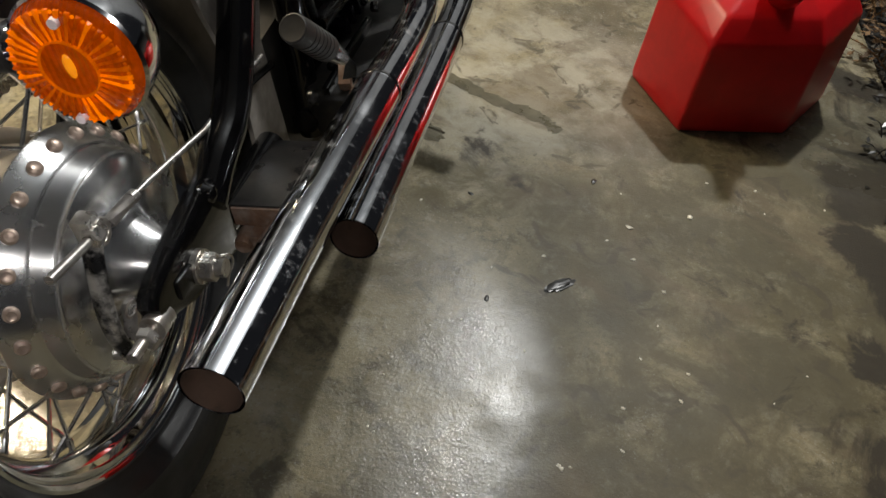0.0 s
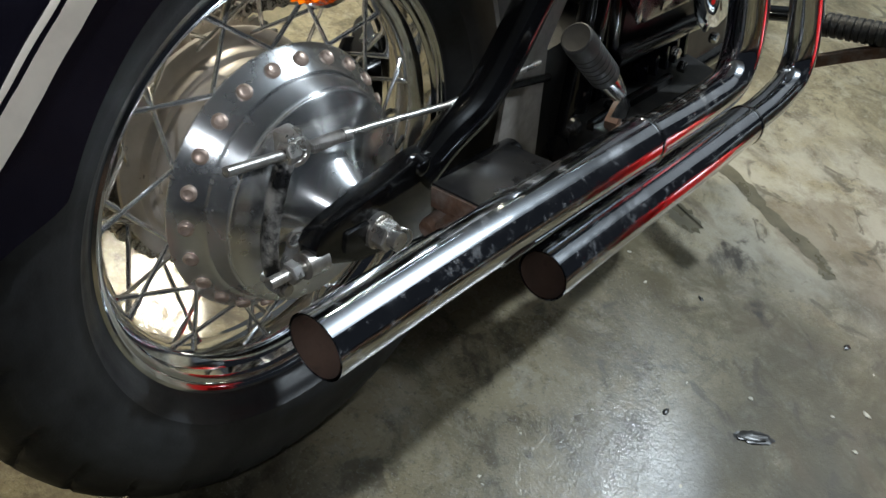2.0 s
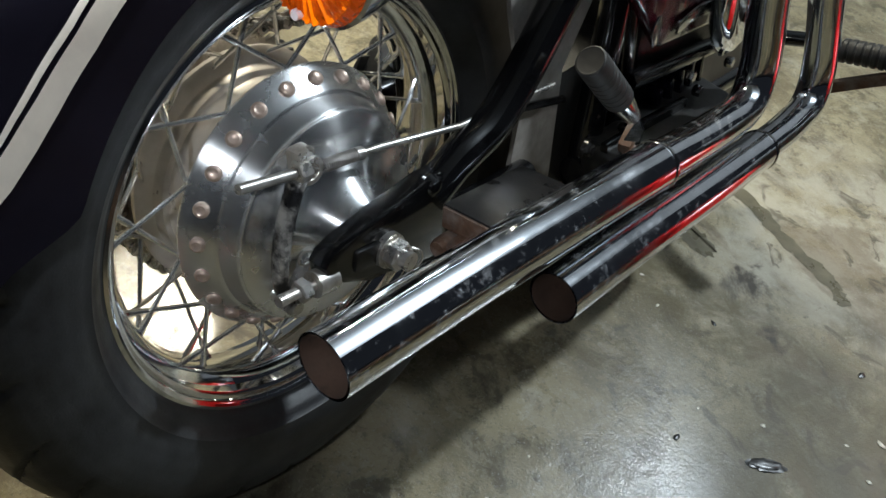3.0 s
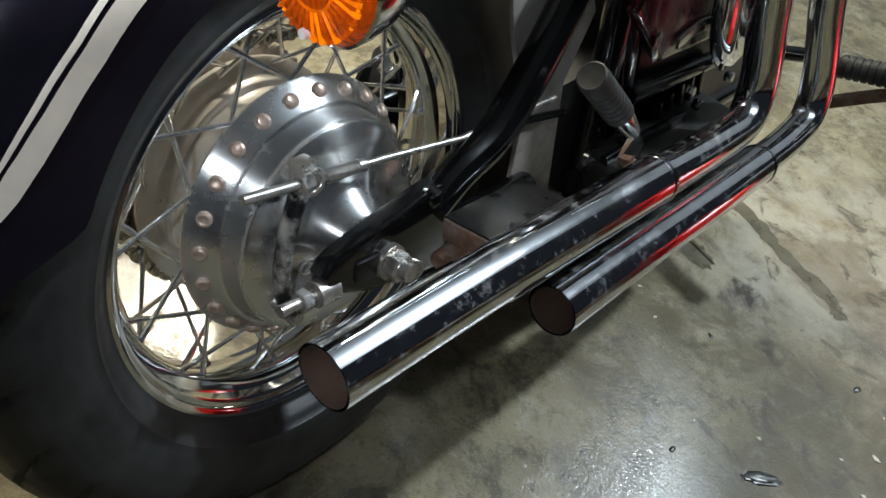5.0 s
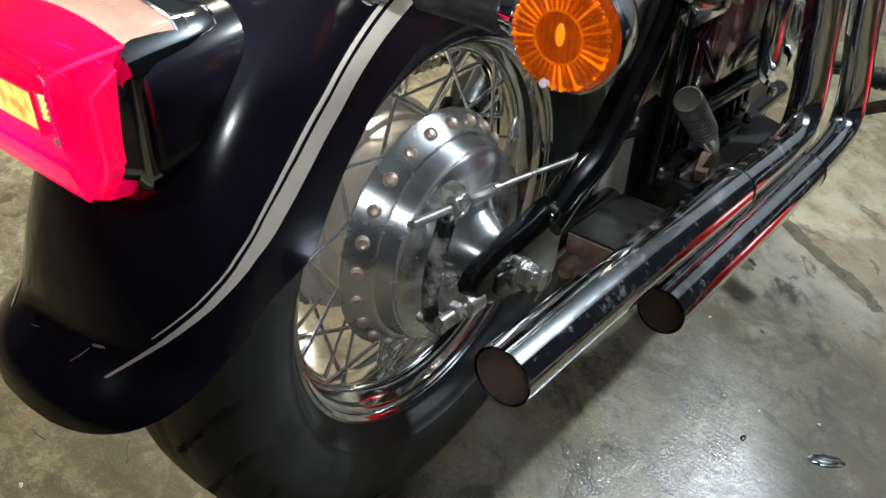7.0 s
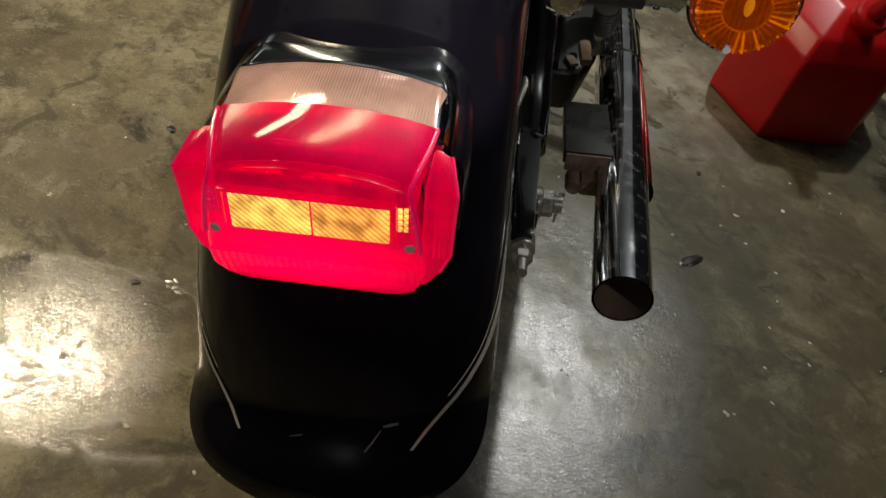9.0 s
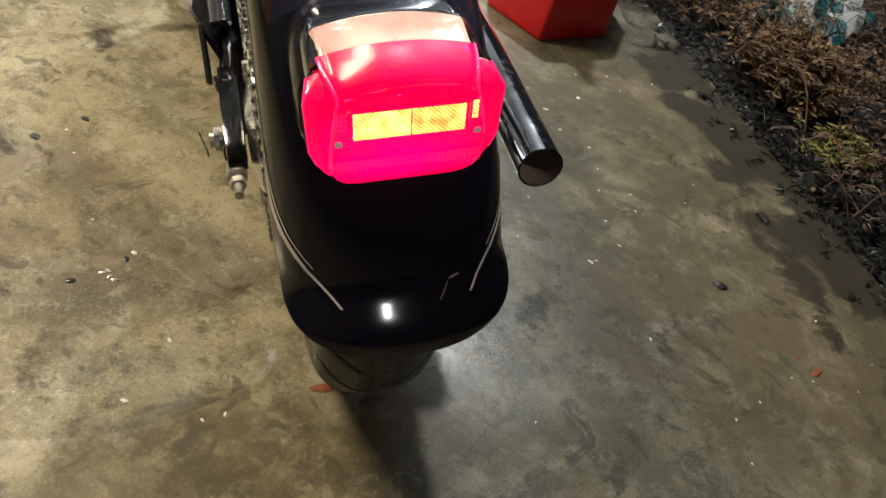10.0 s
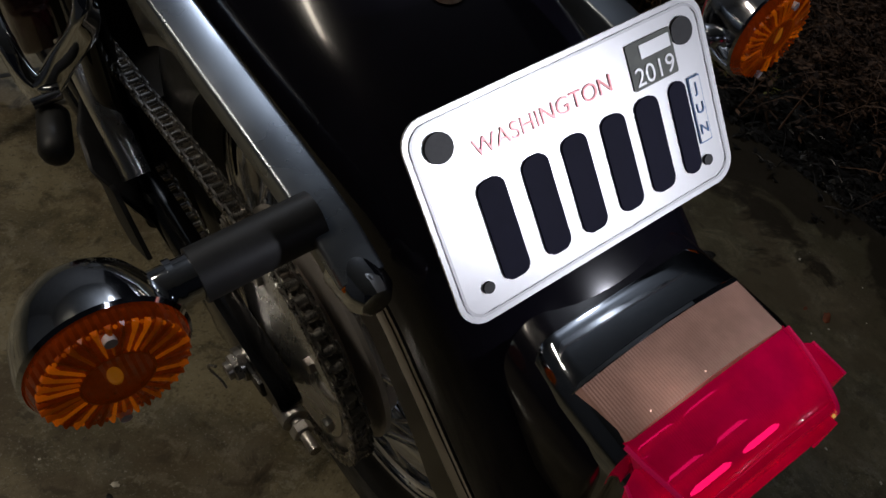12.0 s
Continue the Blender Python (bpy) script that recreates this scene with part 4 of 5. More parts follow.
part("plate_border", bm, material("plate_border_grey", (0.7, 0.7, 0.7), 0.4, 0.5, 0.05), plate)
for u in (-0.0555, -0.0300, -0.0062, 0.0185, 0.0410, 0.0622):
    part("bar", plate_shape(rounded(0.0152 if u < 0.05 else 0.0115, 0.0515, 0.0055), 0.0012, PLATE @ Matrix.Translation((u, -0.0014, -0.0132))), INK, plate, "dark blue character bar")
for u, v, r in ((-0.0735, 0.036, 0.0072), (0.0735, 0.036, 0.0072), (-0.0725, -0.036, 0.003), (0.0725, -0.036, 0.003)):
    bm = lathe([(-0.0022, 0), (-0.0022, r), (0.002, r)], 20, "Y")
    bmesh.ops.transform(bm, matrix=PLATE @ Matrix.Translation((u, 0, v)), verts=bm.verts)
    part("bolt_hole", bm, BLACK_PLASTIC, plate)


def lettering(text, size, m, mat, name, parent, label=""):
    curve = bpy.data.curves.new(name, "FONT")
    curve.body, curve.size, curve.align_x, curve.align_y, curve.extrude = text, size, "CENTER", "CENTER", 0.0003
    ob = new(name, curve)
    mesh = bpy.data.meshes.new_from_object(ob)
    bpy.data.objects.remove(ob)
    mesh.materials.append(mat)
    out = new(name, mesh)
    out.parent, out.matrix_basis = parent, m
    return tagged(out, label)


FLAT = pose(0, 0, 0, 90, 0, 0)
lettering("WASHINGTON", 0.0120, PLATE @ Matrix.Translation((-0.0165, -0.0011, 0.0275)) @ FLAT, INK_RED, "state_name", plate, "red state name, paled for the plate's glare")
part("year_sticker", plate_shape(rounded(0.030, 0.024, 0.001), 0.0008, PLATE @ Matrix.Translation((0.0515, -0.0012, 0.0290))), INK_GREY, plate, "grey year sticker")
lettering("2019", 0.0135, PLATE @ Matrix.Translation((0.0515, -0.0019, 0.0228)) @ FLAT, PLATE_WHITE, "year", plate, "white year figures")
part("sticker_bar", plate_shape(rounded(0.020, 0.007, 0.0005), 0.0006, PLATE @ Matrix.Translation((0.0545, -0.0018, 0.0350))), PLATE_WHITE, plate)
part("month_sticker", plate_shape(rounded(0.0085, 0.037, 0.0008), 0.0006, PLATE @ Matrix.Translation((0.0745, -0.0012, -0.0075))), INK_BLUE, plate, "blue month sticker")
part("month_face", plate_shape(rounded(0.0072, 0.0355, 0.0006), 0.0006, PLATE @ Matrix.Translation((0.0745, -0.0016, -0.0075))), PLATE_WHITE, plate)
for k, ch in enumerate("JUN"):
    lettering(ch, 0.008, PLATE @ Matrix.Translation((0.0745, -0.0022, 0.0045 - 0.0115 * k)) @ FLAT, INK_BLUE, "month", plate)


# turn signals on the fender struts
def signal(side, place, y, z):
    base = Matrix.Translation(place) @ Matrix.Scale(0.93 if side > 0 else 1.0, 4)
    bm = lathe([(0.054, 0.0), (0.053, 0.010), (0.048, 0.021), (0.037, 0.031), (0.022, 0.0375), (0.008, 0.0400), (0.0, 0.0405), (-0.0015, 0.0385), (0.004, 0.0365)], 56, "Y")
    bmesh.ops.transform(bm, matrix=base, verts=bm.verts)
    lamp = part("turn_signal", bm, CHROME, bike, "chrome turn signal with a round amber lens")
    bm = lathe([(0.002, 0.0378), (-0.004, 0.0374), (-0.0085, 0.0345), (-0.0105, 0.030), (-0.0112, 0.0)], 72, "Y")
    bmesh.ops.transform(bm, matrix=base, verts=bm.verts)
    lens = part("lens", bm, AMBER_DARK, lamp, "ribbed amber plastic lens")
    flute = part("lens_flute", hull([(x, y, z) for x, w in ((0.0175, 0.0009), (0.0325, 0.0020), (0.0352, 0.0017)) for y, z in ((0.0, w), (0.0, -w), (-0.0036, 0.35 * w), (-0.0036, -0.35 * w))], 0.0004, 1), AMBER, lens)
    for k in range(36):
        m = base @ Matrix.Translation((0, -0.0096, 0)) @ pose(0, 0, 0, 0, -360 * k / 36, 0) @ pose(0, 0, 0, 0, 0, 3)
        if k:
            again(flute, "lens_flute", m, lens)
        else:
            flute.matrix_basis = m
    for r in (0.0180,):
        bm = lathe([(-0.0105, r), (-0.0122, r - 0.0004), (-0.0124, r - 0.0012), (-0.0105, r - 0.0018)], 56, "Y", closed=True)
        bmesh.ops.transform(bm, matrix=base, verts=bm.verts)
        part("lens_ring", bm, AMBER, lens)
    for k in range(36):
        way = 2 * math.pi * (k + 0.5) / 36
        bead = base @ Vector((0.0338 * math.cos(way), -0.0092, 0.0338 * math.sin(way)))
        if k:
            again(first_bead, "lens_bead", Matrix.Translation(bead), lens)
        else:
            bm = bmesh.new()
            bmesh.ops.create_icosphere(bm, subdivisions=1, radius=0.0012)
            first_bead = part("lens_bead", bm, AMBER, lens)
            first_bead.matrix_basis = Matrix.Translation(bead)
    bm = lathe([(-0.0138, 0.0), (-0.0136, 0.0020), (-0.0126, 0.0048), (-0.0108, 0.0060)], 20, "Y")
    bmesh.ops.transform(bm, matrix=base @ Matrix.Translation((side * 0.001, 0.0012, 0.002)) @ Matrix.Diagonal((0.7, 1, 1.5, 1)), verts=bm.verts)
    part("lens_heart", bm, AMBER_DEEP, lens, "amber strip with a painted glow, for torchlight caught in the lens")
    for u, v in ((0.004, 0.0285), (-0.006, -0.0315)):
        bm = lathe([(-0.0135, 0.0), (-0.0135, 0.003), (-0.009, 0.0032)], 12, "Y")
        bmesh.ops.transform(bm, matrix=base @ Matrix.Translation((u, 0, v)), verts=bm.verts)
        part("screw", bm, SCREW_GREY, lamp)
    part("neck", tube([(side * 0.214, y, z - 0.004), (side * 0.205, y, z), (side * 0.181, y, z)], 0.0125, 24), CHROME, lamp, "chrome neck")
    part("neck_ring", tube([(side * 0.1975, y, z), (side * 0.194, y, z)], 0.0142, 24), CHROME, lamp)
    part("stalk", tube([(side * 0.186, y, z), (side * 0.118, y, z)], 0.0150, 24), BLACK_PLASTIC, lamp, "black plastic stalk")
    for ob in (lens, *lens.children):
        ob.visible_shadow = False  # clear plastic lets the light in
    return lamp


signal(1, (0.248, -0.164, 0.672), -0.134, 0.662)
signal(-1, (-0.238, -0.174, 0.694), -0.158, 0.7015)

# polished fender struts: flat bars with rounded edges


def bar(points, w, h, bevel=0.003):
    """A bar of rectangular section, w across and h high, along points."""
    pts = [Vector(p) for p in points]
    outline = rounded(w, h, bevel, 3)
    bm, rings = bmesh.new(), []
    for k, p in enumerate(pts):
        way = (pts[min(k + 1, len(pts) - 1)] - pts[max(k - 1, 0)]).normalized()
        side_way = way.cross(Vector((0, 0, 1))).normalized()
        up = side_way.cross(way)
        rings.append([bm.verts.new(p + side_way * u + up * v) for u, v in outline])
    n = len(outline)
    for one, two in zip(rings, rings[1:]):
        for k in range(n):
            bm.faces.new((one[k], one[(k + 1) % n], two[(k + 1) % n], two[k]))
    bm.faces.new(rings[0])
    bm.faces.new(rings[-1])
    return bm


for side in (1, -1):
    strut = part("fender_strut", bar(smooth_path([(0.006 + side * 0.121, -0.196, 0.684), (0.006 + side * 0.120, -0.15, 0.699), (0.006 + side * 0.120, -0.05, 0.712), (0.006 + side * 0.119, 0.08, 0.722), (0.004 + side * 0.119, 0.20, 0.724), (side * 0.121, 0.33, 0.708)], 6), 0.026, 0.022, 0.003), STRUT_ALLOY, bike, "polished chrome fender strut")
    bm = lathe([(-0.018, 0.0), (-0.017, 0.009), (-0.011, 0.0135), (0.012, 0.0145), (0.016, 0.010)], 28, "Y")
    bmesh.ops.transform(bm, matrix=Matrix.Translation((0.006 + side * 0.121, -0.195, 0.684)), verts=bm.verts)
    part("strut_cap", bm, CHROME, strut, "rounded chrome cap")
    part("strut_bolt", nut(0.007, 0.008, Matrix.Translation((side * 0.108, 0.02, 0.70)) @ pose(0, 0, 0, 0, 0, 180 if side > 0 else 0)), STEEL, strut)

# swing arm, both sides: a forged end plate at the axle, a bracing tube to the frame, a lower tube forward
ARM = [(-0.074, 0.362), (-0.066, 0.372), (-0.050, 0.377), (0.010, 0.383), (0.065, 0.389), (0.097, 0.388), (0.106, 0.372), (0.094, 0.352), (0.078, 0.334), (0.090, 0.305), (0.078, 0.292),
       (0.035, 0.305), (-0.020, 0.318), (-0.055, 0.338), (-0.072, 0.350)]
for side in (1, -1):
    m = Matrix.Translation((side * 0.128, 0, 0)) @ pose(0, 0, 0, 0, 0, 90)
    bm = plate_shape(ARM, 0.024, m, 0.006)
    arm = part("swing_arm", bm, BLACK_FRAME, bike, "glossy black triangulated swing arm")
    if side > 0:
        part("brace_tube", tube(smooth_path([(side * 0.128, 0.070, 0.362), (side * 0.128, 0.115, 0.385), (side * 0.127, 0.175, 0.405), (side * 0.125, 0.245, 0.468), (side * 0.118, 0.36, 0.59)], 6), [0.020] * 6 + [0.0205] * 19, 20), BLACK_FRAME, arm)
    part("lug", lathe([(-0.004, 0.0), (-0.003, 0.008), (0.0, 0.010), (0.02, 0.010)], 16), BLACK_FRAME, arm).matrix_basis = Matrix.Translation((side * 0.142, 0.083, 0.372)) @ pose(0, 0, 0, 0, 0, 180 if side > 0 else 0)
    part("lower_tube", tube([(side * 0.122, 0.06, 0.318), (side * 0.116, 0.26 if side > 0 else 0.55, 0.295 if side > 0 else 0.31)], 0.018, 18), BLACK_FRAME, arm)
    part("adjuster_block", block((0.016, 0.040, 0.022), 0.005, Matrix.Translation((side * 0.136, -0.022, 0.350)) @ pose(0, 0, 0, -8, 0, 0)), CHIPPED, arm, "worn steel chain adjuster block")
    part("arm_ball", lathe([(-0.012, 0.0), (-0.0085, 0.0085), (0.0, 0.012), (0.0085, 0.0085), (0.012, 0.0)], 20), BLACK_FRAME, arm).matrix_basis = Matrix.Translation((side * 0.134, 0.066, 0.380))
    part("end_bolt", tube([(side * 0.131, -0.045, 0.342), (side * 0.131, -0.120, 0.352)], 0.0055, 12), STEEL, arm)
    part("adjuster_nut", nut(0.0105, 0.011, Matrix.Translation((side * 0.131, -0.088, 0.348)) @ pose(0, 0, 0, 0, 0, -90)), STEEL, arm, "zinc hexagon nut")
    part("adjuster_cap", tube([(side * 0.131, -0.060, 0.344), (side * 0.131, -0.082, 0.347)], 0.0125, 18), STEEL, arm)
    tip = 0.0 if side > 0 else 0.018
    part("axle_washer", tube([(side * 0.139, 0, AXLE), (side * 0.147, 0, AXLE)], 0.0175, 24), STEEL, arm)
    part("axle_nut", nut(0.0150, 0.014 - tip * 0.4, Matrix.Translation((side * 0.147, 0, AXLE)) @ pose(0, 0, 0, 0, 0, 0 if side > 0 else 180)), STEEL, arm, "zinc axle nut")
    part("axle_end", tube([(side * 0.150, 0, AXLE), (side * (0.170 - tip * 0.6), 0, AXLE)], 0.0095, 16), STEEL, arm)
    part("cotter_pin", tube(smooth_path([(side * 0.166, 0.004, AXLE + 0.012), (side * 0.171, 0.012, AXLE + 0.006), (side * 0.170, 0.014, AXLE - 0.006), (side * 0.166, 0.006, AXLE - 0.016), (side * 0.164, 0.000, AXLE - 0.026)], 5), 0.0013, 8), STEEL, arm)

# brake lever, rod and cam
lever = part("brake_lever", tube(smooth_path([(0.094, -0.050, 0.436), (0.094, -0.063, 0.419), (0.0945, -0.076, 0.391), (0.095, -0.086, 0.357), (0.096, -0.088, 0.330), (0.096, -0.084, 0.309)], 6), 0.0100, 14, flat=0.62), LEVER_PAINT, bike, "worn black rear brake lever with chipped paint")
part("lever_pin", tube([(0.084, -0.050, 0.434), (0.102, -0.050, 0.434)], 0.0085, 16), STEEL, lever)
part("lever_eye", lathe([(0.097, 0.0), (0.097, 0.0125), (0.0985, 0.0135), (0.1015, 0.0135), (0.103, 0.0125), (0.103, 0.0085), (0.1015, 0.0075), (0.1015, 0.0)], 24), STEEL, lever).matrix_basis = Matrix.Translation((0, -0.050, 0.434))
part("lever_yoke", block((0.018, 0.018, 0.024), 0.004, Matrix.Translation((0.092, -0.052, 0.441))), STEEL, lever)
part("cam_bolt", nut(0.0095, 0.016, Matrix.Translation((0.092, -0.084, 0.309))), STEEL, lever)
part("cam_shaft", tube([(0.080, -0.084, 0.309), (0.112, -0.084, 0.309)], 0.006, 14), STEEL, lever)
part("cam_clamp", block((0.016, 0.016, 0.036), 0.004, Matrix.Translation((0.097, -0.060, 0.330)) @ pose(0, 0, 0, -35, 0, 0)), STEEL, lever)
part("split_pin", tube([(0.104 + 0.0006 * math.cos(k * 0.4), -0.064 + 0.009 * math.cos(k * 0.4), 0.352 + 0.007 * math.sin(k * 0.4)) for k in range(15)], 0.0014, 8), STEEL, lever)
rod = part("brake_rod", tube([(0.099, -0.122, 0.4485), (0.099, -0.050, 0.434), (0.104, 0.03, 0.424), (0.116, 0.13, 0.410), (0.116, 0.3, 0.395)], 0.0033, 12), STEEL, bike, "thin steel brake rod with a return spring")
part("threaded_end", tube([(0.099, -0.122, 0.4485), (0.099, -0.066, 0.4375)], 0.0045, 12), DULL_STEEL, rod)
coil = [(0.1000 + 0.0054 * math.cos(k * 0.78), -0.036 + 0.038 * k / 130, 0.4315 - 0.005 * k / 130 + 0.0054 * math.sin(k * 0.78)) for k in range(131)]
part("return_spring", tube(coil, 0.0011, 8), DULL_STEEL, rod, "coiled return spring")
part("spring_collar", tube([(0.1005, 0.002, 0.4265), (0.1015, 0.010, 0.4255)], 0.0062, 14), DULL_STEEL, rod)
part("adjusting_nut", nut(0.0105, 0.012, Matrix.Translation((0.099, -0.064, 0.437)) @ pose(0, 0, 0, 0, 0, 90)), STEEL, rod)

# exhaust: two drag pipes with heat shields, the upper one longer


def exhaust(points, joint, end_radius, name_label):
    shield = points[:joint + 1]
    ends = smooth_path(shield, 6)
    bm = bmesh.new()
    outer, segs = ends, 40
    tube(outer, end_radius, segs, caps=False, bm=bm)
    tube(outer[:6], end_radius - 0.0018, segs, caps=False, bm=bm)
    ob = part("exhaust_pipe", bm, PIPE_CHROME, bike, name_label)
    bm = tube(outer[:5], end_radius - 0.0025, segs, caps=False)
    inside = part("pipe_mouth", bm, SOOT, ob, "sooty brown inside of the pipe mouth")
    w = (Vector(outer[4]) - Vector(outer[3])).normalized()
    bm = tube([outer[4], Vector(outer[4]) + w * 0.002], end_radius - 0.0024, segs)
    part("baffle", bm, SOOT, ob, "rusty baffle inside the pipe")
    part("head_pipe", tube(smooth_path(points[joint - 1:], 8)[4:], end_radius - 0.0035, 32), PIPE_CHROME, ob, "chrome head pipe bending upwards")
    j = Vector(points[joint])
    w = (j - Vector(points[joint - 1])).normalized()
    bm = lathe([(-0.003, end_radius), (-0.002, end_radius + 0.0012), (0.002, end_radius + 0.0012), (0.003, end_radius - 0.004)], 40, "Z")
    bmesh.ops.transform(bm, matrix=Matrix.Translation(j) @ w.to_track_quat("Z", "Y").to_matrix().to_4x4(), verts=bm.verts)
    part("pipe_band", bm, CHROME_WORN, ob)
    return ob


exhaust([(0.225, -0.158, 0.371), (0.232, 0.0, 0.362), (0.240, 0.16, 0.3505), (0.247, 0.315, 0.338), (0.252, 0.47, 0.323), (0.252, 0.555, 0.322), (0.248, 0.585, 0.36), (0.243, 0.568, 0.44), (0.235, 0.53, 0.55), (0.2, 0.49, 0.62)], 3, 0.0285, "long upper chrome drag pipe")
exhaust([(0.261, 0.105, 0.289), (0.266, 0.25, 0.279), (0.272, 0.42, 0.265), (0.277, 0.59, 0.252), (0.280, 0.70, 0.249), (0.280, 0.765, 0.262), (0.275, 0.775, 0.32), (0.265, 0.735, 0.42), (0.250, 0.69, 0.54), (0.2, 0.66, 0.60)], 3, 0.0275, "short lower chrome drag pipe")

# passenger and rider footpegs
PEG_RUBBER = material("dusty_peg_rubber", (0.032, 0.031, 0.030), 0.5, 0.0, 0.25, 60, bump=0.15, second=(0.04, 0.038, 0.036), second_scale=30)
peg_axis = (Vector((0.212, 0.310, 0.387)) - Vector((0.202, 0.213, 0.480))).normalized()
peg_turn = peg_axis.to_track_quat("Z", "Y").to_matrix().to_4x4()


def along_peg(profile, segs=28):
    bm = lathe(profile, segs, "Z")
    bmesh.ops.transform(bm, matrix=Matrix.Translation((0.202, 0.213, 0.480)) @ peg_turn @ Matrix.Scale(1.13, 4), verts=bm.verts)
    return bm


grip = [(0.0, 0.0), (0.0005, 0.0105), (0.0, 0.0125), (0.0012, 0.0140), (0.010, 0.0145)]
for k in range(7):
    grip += [(0.014 + 0.0085 * k, 0.0145), (0.0195 + 0.0085 * k, 0.0145), (0.0200 + 0.0085 * k, 0.0139), (0.0220 + 0.0085 * k, 0.0139)]
grip += [(0.076, 0.0142), (0.078, 0.012)]
peg = part("passenger_footpeg", along_peg(grip), PEG_RUBBER, bike, "folded black rubber passenger footpeg")
part("peg_tip", along_peg([(0.078, 0.0125), (0.092, 0.0115), (0.118, 0.0085), (0.124, 0.0)]), CHROME_WORN, peg, "worn chrome peg end")
part("peg_tab", plate_shape([(0, 0), (0.018, 0.004), (0.020, 0.02), (0.012, 0.032), (0.006, 0.018)], 0.003, Matrix.Translation((0.203, 0.322, 0.350))), CHROME_WORN, peg)
part("peg_bracket", block((0.016, 0.034, 0.016), 0.005, Matrix.Translation((0.198, 0.345, 0.340)) @ pose(0, 0, 0, 25, 0, 10)), RUST, bike, "rusty footpeg bracket")
part("bracket_bolt", nut(0.008, 0.008, Matrix.Translation((0.148, 0.345, 0.305))), CHIPPED, bike, "zinc bracket bolt")
part("bracket_washer", tube([(0.144, 0.345, 0.305), (0.150, 0.345, 0.305)], 0.012, 20), CHIPPED, bike, "grey steel washer")
ring = [(0.0, 0.012), (0.004, 0.017)]
for k in range(12):
    ring += [(0.006 + 0.0115 * k, 0.019), (0.0125 + 0.0115 * k, 0.019), (0.0135 + 0.0115 * k, 0.0168), (0.0165 + 0.0115 * k, 0.0168)]
bm = lathe(ring + [(0.146, 0.018), (0.148, 0.01)], 24)
front_peg = part("rider_footpeg", bm, BLACK_PLASTIC, bike, "ribbed black rubber rider footpeg")
front_peg.matrix_basis = Matrix.Translation((0.268, 0.903, 0.297)) @ pose(0, 0, 0, 0, -6, 0)
part("peg_arm", tube([(0.268, 0.903, 0.297), (0.235, 0.90, 0.302), (0.16, 0.86, 0.30)], 0.012, 14), BLACK_FRAME, front_peg).matrix_basis = front_peg.matrix_basis.inverted()
part("brake_pedal", bar(smooth_path([(0.275, 0.88, 0.243), (0.30, 0.885, 0.255), (0.335, 0.89, 0.272), (0.37, 0.90, 0.285)], 4), 0.012, 0.02), RUST, bike, "rusty brake pedal arm")

DARK_CASE = material("oily_black_case", (0.008, 0.008, 0.008), 0.42, 0.0, 0.5, 40, bump=0.2, second=(0.03, 0.026, 0.02), second_scale=25)

# frame, engine and covers ahead of the wheel
part("engine", block((0.25, 0.46, 0.42), 0.035, Matrix.Translation((0.0, 0.72, 0.36))), DARK_CASE, bike, "black engine and gearbox case")
part("gearbox", block((0.20, 0.20, 0.22), 0.03, Matrix.Translation((0.0, 0.44, 0.28))), DARK_CASE, bike, "black gearbox behind the engine")
guard = part("inner_guard", plate_shape([(0.250, 0.20), (0.345, 0.20), (0.340, 0.396), (0.390, 0.469), (0.360, 0.52), (0.25, 0.60), (0.20, 0.60), (0.225, 0.49), (0.264, 0.381), (0.249, 0.276)], 0.006, Matrix.Translation((0.098, 0, 0)) @ pose(0, 0, 0, 0, 0, 90), 0.001), DUSTY_BLACK, bike, "dusty grey inner guard behind the wheel")
part("guard_rib", tube([(0.104, 0.262, 0.376), (0.104, 0.345, 0.356)], 0.005, 10), BLACK_FRAME, guard)
part("guard_lip", block((0.008, 0.10, 0.008), 0.002, Matrix.Translation((0.103, 0.285, 0.205))), BLACK_FRAME, guard)
for a, b, r in (((0.115, 0.43, 0.60), (0.118, 0.390, 0.22), 0.019), ((0.138, 0.44, 0.356), (0.138, 0.70, 0.325), 0.013), ((0.118, 0.37, 0.25), (0.118, 0.98, 0.20), 0.018), ((0.12, 0.42, 0.60), (0.125, 0.47, 0.22), 0.014),
                ((-0.11, 0.33, 0.60), (-0.12, 0.36, 0.22), 0.019), ((-0.118, 0.30, 0.25), (-0.118, 0.98, 0.20), 0.018)):
    part("frame_tube", tube([a, b], r, 16), BLACK_FRAME, bike, "glossy black frame tube")
cover = part("side_cover", hull([(x, y, z) for x in (0.128, 0.146) for y, z in ((0.40, 0.475), (0.44, 0.52), (0.62, 0.52), (0.70, 0.42), (0.66, 0.37), (0.50, 0.385))], 0.008, 3), MAROON, bike, "dark maroon side cover with a small oval badge")
bm = lathe([(0.0, 0.0), (0.003, 0.013), (0.0045, 0.015), (0.006, 0.0135), (0.0062, 0.0)], 32)
bmesh.ops.transform(bm, matrix=Matrix.Translation((0.1455, 0.468, 0.418)) @ Matrix.Diagonal((1, 0.8, 1.4, 1)), verts=bm.verts)
part("badge", bm, CHROME_WORN, cover, "small oval chrome badge")
part("cover_trim", bar([(0.150, 0.53, 0.405), (0.150, 0.585, 0.412), (0.150, 0.645, 0.405)], 0.004, 0.018, 0.0015), CHROME_WORN, cover, "dull chrome trim bar")
for k in range(5):
    fin = block((0.022, 0.010, 0.12), 0.004, Matrix.Translation((0.140, 0.54 + 0.030 * k, 0.262 + 0.004 * k)) @ pose(0, 0, 0, 14, 0, 0))
    part("cooling_fin", fin, BLACK_PAINT, bike, "shiny black engine fin")
